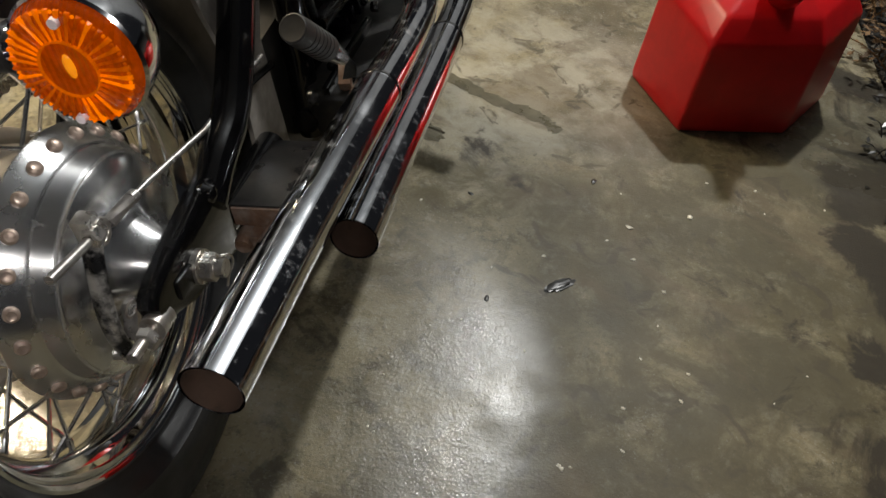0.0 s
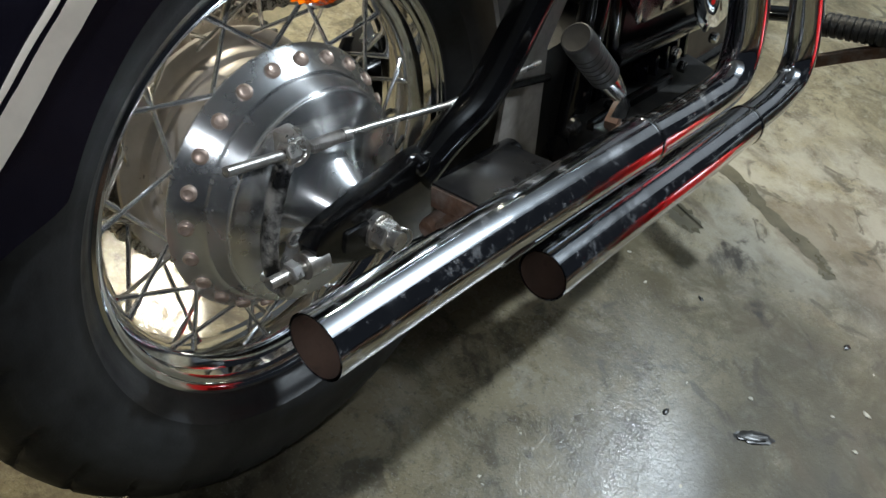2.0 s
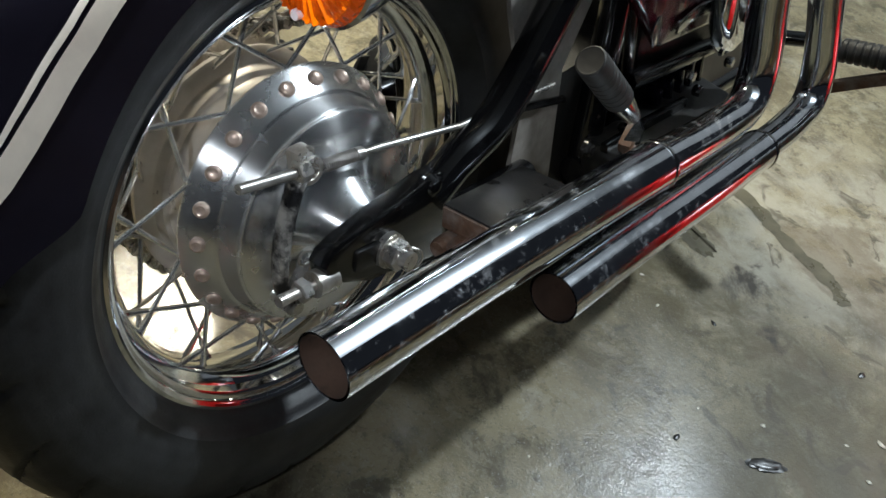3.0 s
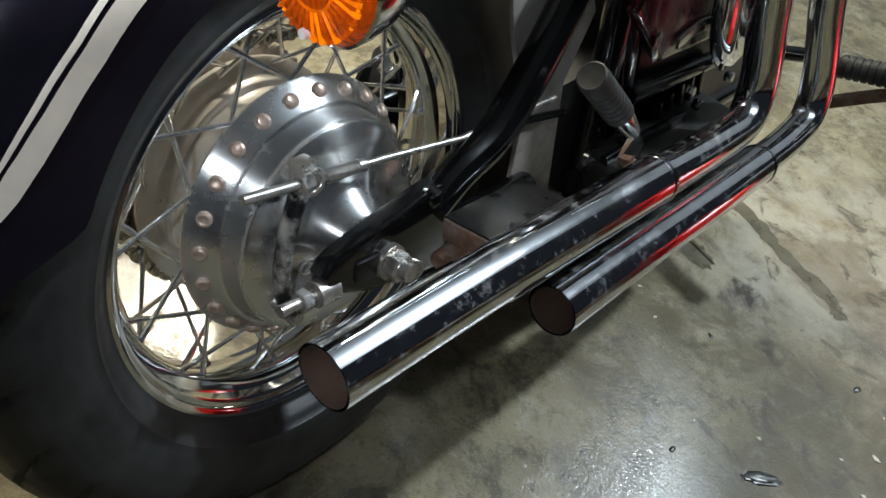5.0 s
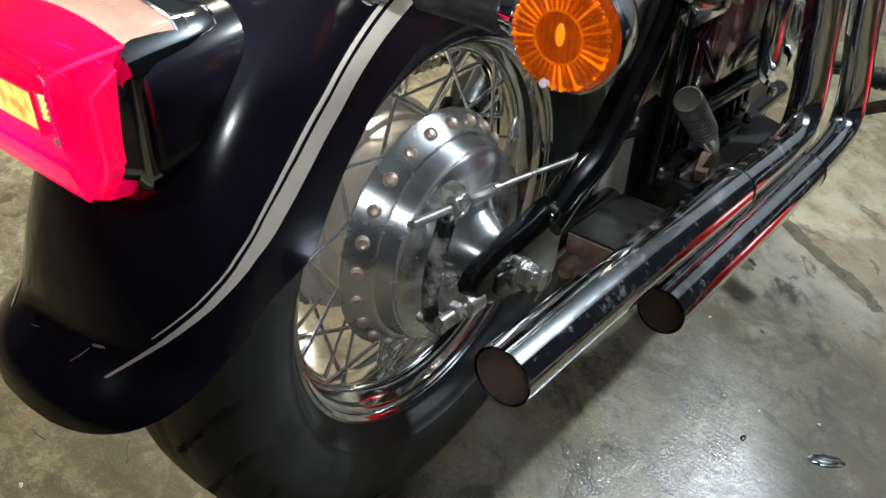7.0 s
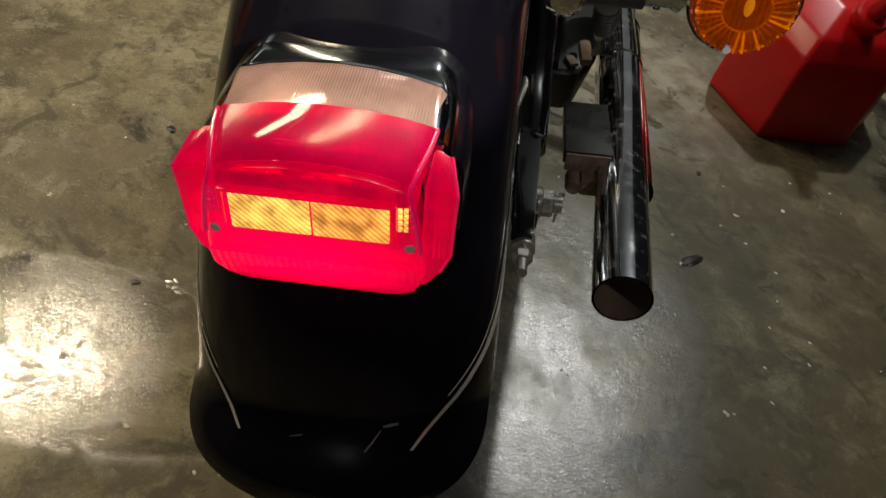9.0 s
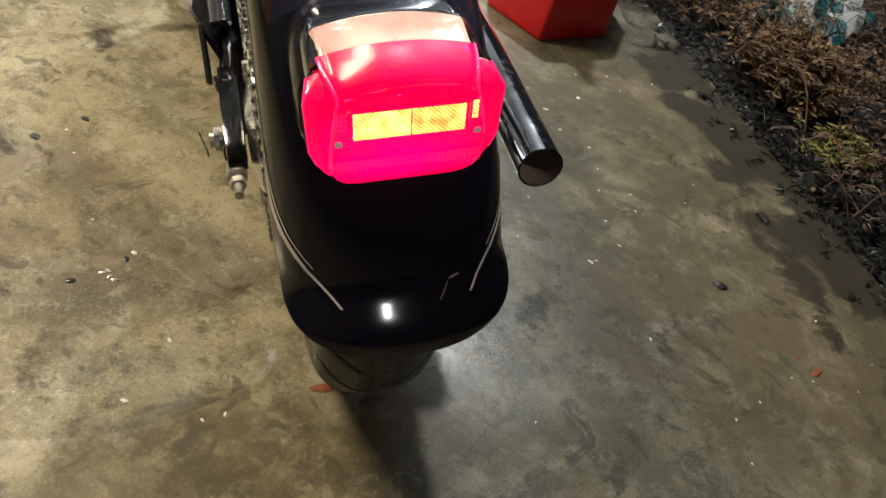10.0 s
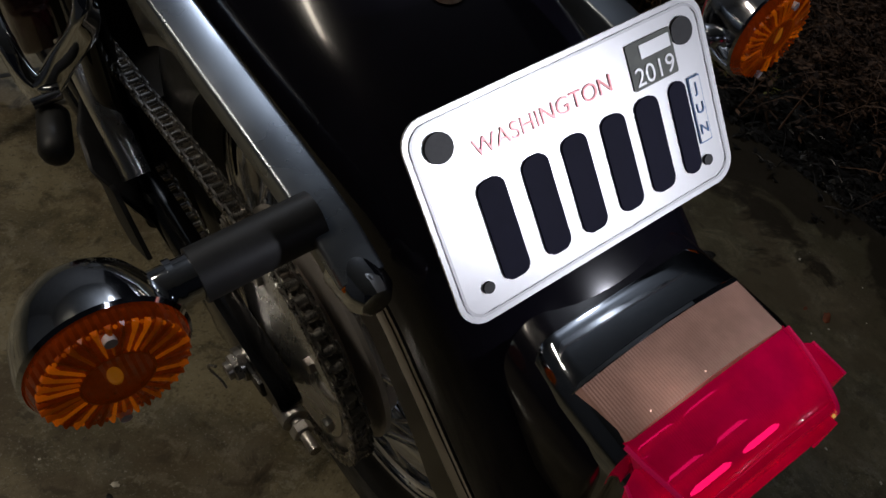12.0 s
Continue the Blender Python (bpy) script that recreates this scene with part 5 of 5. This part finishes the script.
for y, z in ((0.56, 0.335), (0.60, 0.30), (0.66, 0.36), (0.64, 0.26), (0.70, 0.31)):
    part("engine_bolt", nut(0.008, 0.012, Matrix.Translation((0.165, y, z))), CHROME_WORN, bike)
part("chrome_elbow", tube(smooth_path([(0.15, 0.62, 0.50), (0.19, 0.66, 0.49), (0.20, 0.70, 0.43), (0.17, 0.74, 0.38)], 6), 0.022, 20), CHROME, bike, "chrome intake elbow")
bm = lathe([(0.0, 0.0), (0.0, 0.094), (0.004, 0.099), (0.012, 0.099), (0.020, 0.092), (0.026, 0.078), (0.0285, 0.05), (0.029, 0.0)], 48)
bmesh.ops.transform(bm, matrix=Matrix.Translation((0.155, 0.675, 0.435)) @ pose(0, 0, 0, 18, 0, 0) @ Matrix.Diagonal((1, 0.72, 1.15, 1)), verts=bm.verts)
cam_cover = part("cam_cover", bm, CHROME, bike, "oval chrome engine side cover")
for k in range(5):
    a = math.radians(72 * k + 30)
    part("cover_screw", nut(0.0055, 0.006, Matrix.Translation((0.170, 0.675 + 0.064 * math.cos(a), 0.435 + 0.102 * math.sin(a)))), CHROME_WORN, cam_cover)
lid = part("tool_cover", hull([(0.165, 0.28, 0.555), (0.15, 0.33, 0.61), (0.16, 0.43, 0.60), (0.175, 0.38, 0.525), (0.12, 0.30, 0.56), (0.12, 0.42, 0.60), (0.14, 0.34, 0.50)], 0.008, 3), CHROME_WORN, bike, "chrome bracket cover under the seat")
part("cover_bolt", nut(0.009, 0.01, Matrix.Translation((0.176, 0.375, 0.545))), STEEL, lid)

# exhaust bracket between the swing arm and the upper pipe
bracket = part("pipe_bracket", plate_shape([(-0.026, 0.0), (0.026, 0.0), (0.026, 0.125), (-0.026, 0.125)], 0.004, Matrix.Translation((0.194, 0.046, 0.383)) @ pose(0, 0, 0, -97, 0, 0), 0.001), SATIN_BLACK, bike, "black exhaust bracket plate")
part("bracket_lip", block((0.004, 0.115, 0.016), 0.001, Matrix.Translation((0.169, 0.108, 0.367)) @ pose(0, 0, 0, -7, 0, 0)), CHIPPED, bracket)
part("bracket_end", block((0.05, 0.004, 0.022), 0.001, Matrix.Translation((0.194, 0.045, 0.372))), RUST, bracket)
part("rubber_mount", lathe([(0, 0.0), (0, 0.008), (0.004, 0.0095), (0.022, 0.0095), (0.026, 0.008)], 20, "Y"), RUST, bracket, "rusty exhaust hanger").matrix_basis = Matrix.Translation((0.181, 0.022, 0.352))
part("pipe_rail", bar([(0.222, 0.09, 0.325), (0.226, 0.28, 0.305), (0.232, 0.46, 0.285)], 0.006, 0.075, 0.002), BLACK_FRAME, bracket, "black strip added behind the pipes to block stray light")
part("hanger", block((0.03, 0.03, 0.022), 0.005, Matrix.Translation((0.203, 0.040, 0.352))), RUST, bracket)

# dark filler for the clutter between the wheel and the pipes, widened to block a leak of light
part("hanger_casting", hull([(0.125, 0.37, 0.30), (0.150, 0.36, 0.285), (0.195, 0.36, 0.30), (0.228, 0.44, 0.285), (0.238, 0.66, 0.275), (0.130, 0.68, 0.29), (0.125, 0.38, 0.22), (0.19, 0.38, 0.22), (0.225, 0.64, 0.20), (0.13, 0.60, 0.20)], 0.008, 3), DARK_CASE, bike, "black filler casting for the dark clutter behind the pipes")
part("hanger_rib", bar([(0.160, 0.365, 0.302), (0.168, 0.45, 0.306), (0.170, 0.56, 0.296)], 0.010, 0.016, 0.003), BLACK_FRAME, bike, "black rib on the filler casting")
for y, x in ((0.40, 0.186), (0.43, 0.150)):
    part("casting_bolt", nut(0.007, 0.010, Matrix.Translation((x, y, 0.296)) @ pose(0, 0, 0, 0, -90, 0)), CHIPPED, bike, "worn black bolt")
part("rusty_clip", block((0.014, 0.026, 0.006), 0.002, Matrix.Translation((0.184, 0.385, 0.303)) @ pose(0, 0, 0, 0, 0, 20)), RUST, bike, "rusty steel clip")

# left side: shock tube, folded passenger peg, cover and stand
part("left_strut_tube", tube([(-0.126, 0.400, 0.462), (-0.128, 0.286, 0.342)], 0.0165, 24), ALLOY, bike, "dull silver tube beside the chain")
part("left_frame_bracket", bar(smooth_path([(-0.165, 0.62, 0.585), (-0.178, 0.47, 0.545), (-0.1885, 0.37, 0.510), (-0.182, 0.332, 0.462), (-0.150, 0.322, 0.492), (-0.116, 0.308, 0.540), (-0.112, 0.335, 0.590), (-0.122, 0.36, 0.66)], 6), 0.019, 0.027, 0.006), CHROME, bike, "polished chrome frame bracket loop")
part("left_cover", hull([(x, y, z) for x in (-0.128, -0.172) for y, z in ((0.405, 0.50), (0.42, 0.60), (0.60, 0.60), (0.62, 0.43), (0.46, 0.41))], 0.012, 3), MAROON, bike, "dark maroon left side cover")
part("left_case", hull([(-0.105, 0.22, 0.28), (-0.135, 0.24, 0.30), (-0.172, 0.30, 0.365), (-0.162, 0.36, 0.375), (-0.125, 0.44, 0.38), (-0.105, 0.44, 0.34), (-0.160, 0.36, 0.28), (-0.11, 0.34, 0.24)], 0.008, 3), BLACK_PLASTIC, bike, "black chain guard and bracket")
part("guard_tail", plate_shape([(0.215, 0.285), (0.30, 0.225), (0.34, 0.235), (0.35, 0.33), (0.27, 0.35)], 0.006, Matrix.Translation((-0.158, 0, 0)) @ pose(0, 0, 0, 0, 0, 90), 0.001), BLACK_PLASTIC, bike, "black chain guard tail")
knob = part("left_footpeg", lathe([(-0.004, 0.0), (-0.0025, 0.008), (0.002, 0.0135), (0.010, 0.0165), (0.070, 0.0165), (0.074, 0.012)], 28, "Y"), BLACK_PLASTIC, bike, "folded black rubber left footpeg")
knob.matrix_basis = Matrix.Translation((-0.198, 0.243, 0.451)) @ pose(0, 0, 0, -8, 0, -14)
part("peg_pin", lathe([(0.0, 0.0), (0.001, 0.006), (0.03, 0.006), (0.031, 0.0)], 14), CHROME_WORN, bike, "short chrome peg pin").matrix_basis = Matrix.Translation((-0.195, 0.31, 0.465))
stand = part("side_stand", tube(smooth_path([(-0.12, 0.88, 0.20), (-0.20, 0.95, 0.10), (-0.285, 1.02, 0.006)], 5), 0.012, 14), BLACK_FRAME, bike, "black steel side stand")
part("stand_foot", block((0.05, 0.07, 0.008), 0.002, Matrix.Translation((-0.292, 1.025, 0.002)) @ pose(0, 0, 0, 0, LEAN, 0)), BLACK_FRAME, stand)
part("gear_lever", tube(smooth_path([(-0.15, 0.96, 0.30), (-0.22, 0.90, 0.29), (-0.275, 0.86, 0.275), (-0.34, 0.84, 0.265)], 5), 0.009, 14), CHROME_WORN, bike, "chrome gear lever")

# the bolt on the fender's crown and its scratches
bm = lathe([(0.0006, 0.0115), (0.0012, 0.0095), (0.0008, 0.0065), (0.0032, 0.0058), (0.0036, 0.0030), (0.0016, 0.0022), (0.0014, 0.0)], 20, "Z")
part("fender_bolt", bm, RUST, fender, "rusty bolt on the fender crown").matrix_basis = Matrix.Translation(fender_point(76.5, 1, 0.001)) @ pose(0, 0, 0, 13, 0, 0)
SCRATCH = material("bare_scratch", (0.22, 0.21, 0.20), 0.5, 0.0, 0.3, 200)


def scratch(points, width):
    bm, rows = bmesh.new(), []
    for k, (th, x) in enumerate(points):
        w = width * (0.35 + 0.65 * math.sin(math.pi * (k + 0.5) / len(points)))
        rows.append([bm.verts.new(fender_point(th, 1 if x >= 0 else -1, abs(x), 0.0007)), bm.verts.new(fender_point(th - math.degrees(w / FR), 1 if x >= 0 else -1, abs(x) + 0.4 * w, 0.0007))])
    for one, two in zip(rows, rows[1:]):
        bm.faces.new((one[0], two[0], two[1], one[1]))
    return part("scratch", bm, SCRATCH, fender, "pale scratch in the paint")


scratch([(17.6, 0.036), (17.5, 0.031), (17.3, 0.027)], 0.0022)
scratch([(16.9, 0.026), (16.0, 0.022), (15.2, 0.018)], 0.0010)
scratch([(10.5, 0.066), (9.2, 0.064), (8.2, 0.065), (7.6, 0.063)], 0.0008)
scratch([(6.9, 0.012), (6.8, 0.006), (6.9, 0.002)], 0.0012)
scratch([(6.6, -0.010), (6.7, -0.016)], 0.0008)
scratch([(16.0, -0.008), (15.7, -0.014)], 0.0008)


# red fuel can with a sloped top, a handle and a cap
can = tagged(new("fuel_can"), "large red plastic fuel can standing on the concrete", "fuel can")
FOOT = [(0.684, 0.908), (0.912, 0.970), (1.015, 1.13), (0.975, 1.27), (0.665, 1.245), (0.588, 1.085)]
MID = Vector((0.80, 1.11, 0))


def ring_of_can(grow, z, drop=0.0):
    """The can's six-sided plan, shrunk about its middle, at a height; drop lowers the front."""
    out = []
    for x, y in FOOT:
        p = MID + (Vector((x, y, 0)) - MID) * grow
        out.append((p.x, p.y, z - drop * max(0.0, (1.10 - y) / 0.2)))
    return out


pts = ring_of_can(0.985, -0.004) + ring_of_can(1.0, 0.012) + ring_of_can(0.97, 0.215, 0.02) + ring_of_can(0.80, 0.262, 0.02) + ring_of_can(0.42, 0.300, 0.01)
part("body", hull(pts, 0.010, 3), RED_PLASTIC, can)
part("handle", tube(smooth_path([(0.72, 1.12, 0.285), (0.715, 1.12, 0.335), (0.76, 1.135, 0.365), (0.86, 1.16, 0.365), (0.905, 1.17, 0.335), (0.90, 1.17, 0.275)], 6), 0.015, 16), RED_PLASTIC, can)
part("neck", tube([(0.800, 1.03, 0.262), (0.798, 1.00, 0.292)], [0.036, 0.033], 24), RED_PLASTIC, can)
part("cap", lathe([(0.0, 0.0), (0.0, 0.037), (0.004, 0.039), (0.024, 0.039), (0.028, 0.034), (0.028, 0.0)], 28, "Z"), RED_PLASTIC, can, "red screw cap").matrix_basis = Matrix.Translation((0.798, 1.000, 0.288)) @ pose(0, 0, 0, 35, 0, 0)
part("spout", tube([(0.798, 0.990, 0.310), (0.797, 0.965, 0.345), (0.796, 0.948, 0.372)], [0.022, 0.018, 0.013], 20), RED_PLASTIC, can, "short red spout")
# things lying on the concrete
FLOOR_Z = -0.004


def flat_patch(name, outline, mat, label, category, z=0.0006, ragged=0.006, smooth=True):
    """A thin irregular film on the slab."""
    pts = smooth_path([(x, y, 0) for x, y in outline] + [(*outline[0], 0)], 5)[:-1]
    bm = bmesh.new()
    ring = [bm.verts.new((p.x + random.uniform(-ragged, ragged), p.y + random.uniform(-ragged, ragged), FLOOR_Z + z)) for p in pts]
    bm.faces.new(ring)
    return tagged(part(name, bm, mat, None, label, False), category=category, kind="structure")


flat_patch("oil_streak", [(0.13, 0.985), (0.20, 0.968), (0.26, 0.938), (0.32, 0.908), (0.385, 0.897), (0.425, 0.868), (0.448, 0.845), (0.436, 0.826), (0.40, 0.848), (0.345, 0.868), (0.28, 0.893), (0.22, 0.925), (0.14, 0.950)], OIL, "long dark oil streak on the concrete", "stain")
flat_patch("oil_blot", [(0.15, 0.775), (0.185, 0.785), (0.225, 0.755), (0.215, 0.73), (0.18, 0.735), (0.155, 0.745)], OIL, "small dark oil blot on the concrete", "stain")


def lump(name, place, size, mat, label, category, flat=0.35, group=""):
    bm = bmesh.new()
    bmesh.ops.create_icosphere(bm, subdivisions=2, radius=1.0)
    for v in bm.verts:
        v.co *= 1 + random.uniform(-0.28, 0.28)
    sx, sy = size
    bmesh.ops.transform(bm, matrix=Matrix.Translation((*place, FLOOR_Z + flat * min(sx, sy) * 0.4)) @ pose(0, 0, 0, 0, 0, random.uniform(0, 360)) @ Matrix.Diagonal((sx / 2, sy / 2, flat * min(sx, sy) / 2, 1)), verts=bm.verts)
    return tagged(part(name, bm, mat, None, label), category=category, group=group)


leaf = bmesh.new()
bmesh.ops.create_icosphere(leaf, subdivisions=3, radius=1.0)
for v in leaf.verts:
    v.co *= 1 + random.uniform(-0.22, 0.22)
bmesh.ops.transform(leaf, matrix=Matrix.Translation((0.474, 0.419, FLOOR_Z + 0.001)) @ pose(0, 0, 0, 0, 0, 40) @ Matrix.Diagonal((0.027, 0.0105, 0.0024, 1)), verts=leaf.verts)
tagged(part("dead_leaf", leaf, LEAF_DARK, None, "small dark wet crumpled leaf on the concrete"), category="leaf")
for x, y, s in ((-0.267, -0.07, 0.007), (-0.315, 0.107, 0.009), (-0.326, -0.171, 0.008), (0.70, 0.651, 0.011), (0.589, 0.592, 0.012), (0.581, 0.133, 0.006), (0.494, 0.090, 0.007), (0.596, 0.513, 0.007),
                (0.647, 0.451, 0.006), (0.607, 0.301, 0.005), (0.680, 0.290, 0.006), (0.635, 0.374, 0.005), (0.498, 0.086, 0.007), (-0.228, -0.209, 0.006), (-0.198, -0.202, 0.006), (0.443, 0.479, 0.006), (0.704, 0.653, 0.006)):
    lump("white_chip", (x, y), (s * random.uniform(0.9, 1.4), s * random.uniform(0.6, 1.0)), SHARD, "tiny pale chip or painted glint on the concrete", "chip", group="pale chips on the floor")
for x, y in ((-0.348, 0.058), (-0.360, 0.066), (-0.342, 0.050), (-0.352, 0.070)):
    lump("metal_scrap", (x, y), (0.011, 0.005), STEEL, "small shiny metal scrap on the concrete", "scrap", group="metal scraps on the floor")
for x, y, s in ((-0.327, 0.093, 0.009), (-0.403, 0.049, 0.010), (-0.477, 0.39, 0.014), (0.995, 0.224, 0.030), (0.759, 0.022, 0.022), (0.52, 0.70, 0.012), (0.30, 0.60, 0.008), (-0.40, 0.45, 0.012), (0.36, 0.36, 0.009)):
    lump("dark_crumb", (x, y), (s * 1.3, s * 0.8), LEAF_DARK, "small dark crumb of dirt on the concrete", "crumb", group="dark crumbs on the floor")
for x, y, a, b in ((-0.057, -0.168, 0.036, 0.014), (0.849, -0.195, 0.030, 0.014), (0.83, -0.16, 0.012, 0.006)):
    lump("rust_flake", (x, y), (a, b), RUST_FLAKE, "rust-brown flake lying on the concrete", "flake", 0.2, group="rust flakes on the floor")
lump("fallen_leaf", (0.62, 1.62), (0.035, 0.018), FERN, "small brown fallen leaf on the concrete", "leaf", 0.3)

# the joint in the slab beyond the wheel
structure("floor_joint", block((3.2, 0.011, 0.002), 0, pose(-1.55, 0.966, -0.0042)), LEAF_DARK, "dark open joint across the concrete slab")

# an old tyre beyond the can
prof = [(-0.10, 0.15), (-0.115, 0.19), (-0.12, 0.24), (-0.105, 0.285), (-0.06, 0.305), (0.0, 0.31), (0.06, 0.305), (0.105, 0.285), (0.12, 0.24), (0.115, 0.19), (0.10, 0.15)]
bm = lathe(prof + [(0.07, 0.15), (-0.07, 0.15)], 64, "Y", closed=True)
old_tyre = tagged(part("old_tyre", bm, OLD_RUBBER, None, "dusty black old car tyre standing on the concrete"), category="tyre")
old_tyre.matrix_basis = Matrix.Translation((1.08, 2.06, 0.303)) @ pose(0, 0, 0, 0, 0, 62)
bm = lathe([(-0.05, 0.0), (-0.06, 0.05), (-0.085, 0.12), (-0.095, 0.15), (-0.105, 0.152), (-0.07, 0.152), (0.06, 0.15), (0.06, 0.0)], 48, "Y")
part("wheel_disc", bm, ALLOY_DULL, old_tyre, "dull steel wheel disc")


# beyond the slab: gravel, dry ferns, a weed and a striped sheet
def strands(name, centre, spread, count, height, length, mat, label, category, lean=(0, 0), leaflets=11, least=1.21):
    """A tangle of thin curved stalks with small leaflets."""
    verts, faces = [], []
    for _ in range(count):
        x, y = random.gauss(centre[0], spread[0]), random.gauss(centre[1], spread[1])
        x = max(least, x)
        a, rise = random.uniform(0, 2 * math.pi), random.uniform(0.15, 1.0) * height
        far = random.uniform(0.4, 1.0) * length
        w = random.uniform(0.0012, 0.0032)
        p0 = Vector((x, y, -0.03 + random.uniform(0, height * 0.4)))
        p1 = p0 + Vector((math.cos(a) * far * 0.5 + lean[0] * far, math.sin(a) * far * 0.5 + lean[1] * far, rise))
        p2 = p0 + Vector((math.cos(a) * far + lean[0] * far, math.sin(a) * far + lean[1] * far, rise * random.uniform(0.1, 0.9)))
        line = [p0 * (1 - t) ** 2 + p1 * 2 * t * (1 - t) + p2 * t * t for t in (0, 0.25, 0.5, 0.75, 1)]
        side_way = Vector((-math.sin(a), math.cos(a), 0))
        base = len(verts)
        for k, p in enumerate(line):
            ww = w * (1 - 0.18 * k)
            verts += [p + side_way * ww, p - side_way * ww, p + Vector((0, 0, ww * 1.6))]
        for k in range(4):
            b = base + 3 * k
            faces += [(b, b + 1, b + 4, b + 3), (b + 1, b + 2, b + 5, b + 4), (b + 2, b, b + 3, b + 5)]
        for k in range(leaflets):
            t = random.uniform(0.25, 1.0)
            p = p0 * (1 - t) ** 2 + p1 * 2 * t * (1 - t) + p2 * t * t
            out = (side_way * random.choice((-1, 1)) + Vector((math.cos(a), math.sin(a), 0)) * 0.6 + Vector((0, 0, random.uniform(-0.5, 0.5)))).normalized()
            n = random.uniform(0.008, 0.030)
            across = out.cross(Vector((0, 0, 1))).normalized() * n * 0.22
            b = len(verts)
            verts += [p, p + out * n * 0.5 + across, p + out * n, p + out * n * 0.5 - across]
            faces.append((b, b + 1, b + 2, b + 3))
    mesh = bpy.data.meshes.new(name)
    mesh.from_pydata(verts, [], faces)
    mesh.materials.append(mat)
    return tagged(new(name, mesh), label, category, kind="stuff")


for m in (FERN, FERN_RED, WEED, PEBBLE):
    nodes, links = m.node_tree.nodes, m.node_tree.links
    geo = nodes.new("ShaderNodeNewGeometry")
    hue = nodes.new("ShaderNodeHueSaturation")
    spread = nodes.new("ShaderNodeMapRange")
    spread.inputs["To Min"].default_value, spread.inputs["To Max"].default_value = 0.35, 1.7
    links.new(geo.outputs["Random Per Island"], spread.inputs["Value"])
    links.new(spread.outputs["Result"], hue.inputs["Value"])
    bsdf = nodes["Principled BSDF"]
    links.new(bsdf.inputs["Base Color"].links[0].from_socket, hue.inputs["Color"])
    links.new(hue.outputs["Color"], bsdf.inputs["Base Color"])

strands("dry_bracken", (1.86, 0.20), (0.24, 0.20), 1200, 0.2, 0.22, FERN_RED, "heap of dry red-brown bracken beside the slab", "bracken")
strands("dry_bracken", (2.2, -0.45), (0.3, 0.3), 600, 0.2, 0.24, FERN_RED, "heap of dry red-brown bracken beside the slab", "bracken")
strands("dry_fern", (1.47, 0.80), (0.06, 0.08), 420, 0.2, 0.15, FERN, "clump of dry ochre fern beside the slab", "fern", (-0.3, 0))
strands("dry_fern", (1.45, 1.45), (0.16, 0.22), 420, 0.2, 0.18, FERN, "clump of dry ochre fern beside the slab", "fern")
strands("dark_ground_litter", (1.38, 0.25), (0.14, 0.55), 1100, 0.05, 0.09, LEAF_DARK, "dark wet leaf litter along the slab edge", "litter", leaflets=7, least=1.13)
strands("dry_bracken", (2.1, 1.0), (0.25, 0.35), 700, 0.25, 0.26, FERN_RED, "heap of dry red-brown bracken beside the slab", "bracken")
strands("weed", (1.40, 0.47), (0.035, 0.035), 120, 0.09, 0.06, WEED, "small yellow-green weed at the slab edge", "weed", leaflets=9)
verts, faces = [], []
for _ in range(900):
    c = Vector((1.17 + abs(random.gauss(0, 0.10)), random.uniform(-0.9, 1.6), -0.03))
    r = random.uniform(0.003, 0.011)
    tri = [Vector((random.uniform(-1, 1), random.uniform(-1, 1), random.uniform(-0.2, 1.0))).normalized() * r for _ in range(6)]
    b = len(verts)
    verts += [c + v for v in ((r, 0, 0), (0, r, 0.2 * r), (-r, 0.2 * r, 0), (0.1 * r, -r, 0), (0.2 * r, 0.1 * r, r)) for v in [Vector(v) + tri[0] * 0.3]]
    faces += [(b, b + 1, b + 4), (b + 1, b + 2, b + 4), (b + 2, b + 3, b + 4), (b + 3, b, b + 4)]
mesh = bpy.data.meshes.new("gravel")
mesh.from_pydata(verts, [], faces)
mesh.materials.append(PEBBLE)
tagged(new("gravel", mesh), "dark wet gravel along the slab edge", "gravel", kind="stuff")

# a crumpled white sheet with teal stripes on the litter
sheet = bmesh.new()
grid = [[sheet.verts.new((1.60 + 0.022 * i + 0.010 * math.sin(j * 1.1), 0.98 + 0.028 * j + 0.012 * math.sin(i * 0.9), 0.05 + 0.035 * math.sin(i * 0.8 + j * 0.5) + 0.025 * math.sin(j * 1.3) + 0.006 * i)) for j in range(14)] for i in range(14)]
for i in range(13):
    for j in range(13):
        f = sheet.faces.new((grid[i][j], grid[i + 1][j], grid[i + 1][j + 1], grid[i][j + 1]))
        f.material_index = 1 if i % 4 in (1, 2) else 0
bmesh.ops.solidify(sheet, geom=sheet.faces[:], thickness=0.004)
sheet_ob = tagged(part("striped_sheet", sheet, WHITE_CLOTH, None, "crumpled white plastic sheet with teal stripes"), category="sheet")
sheet_ob.data.materials.append(TEAL)

# pale stones under the sheet's lower end
for k in range(16):
    t = k / 15
    lump("white_stone", (1.66 - 0.10 * t + random.uniform(-0.05, 0.05), 1.02 - 0.34 * t + random.uniform(-0.03, 0.03)), (random.uniform(0.03, 0.07), random.uniform(0.03, 0.05)), WHITE_CLOTH, "pale crumpled lump on the dark litter", "stone", 0.7, group="pale lumps in the litter")

# tiny pale grains scattered at random, standing in for glints off the wet concrete
for k in range(46):
    x, y = random.uniform(0.16, 1.0), random.uniform(-0.45, 0.85)
    if k % 4 == 0:
        x, y = random.uniform(-0.75, -0.2), random.uniform(-0.45, 0.5)
    s = random.uniform(0.0025, 0.005)
    lump("white_chip", (x, y), (s * 1.5, s), SHARD, "tiny pale chip or painted glint on the concrete", "chip", group="pale chips on the floor")
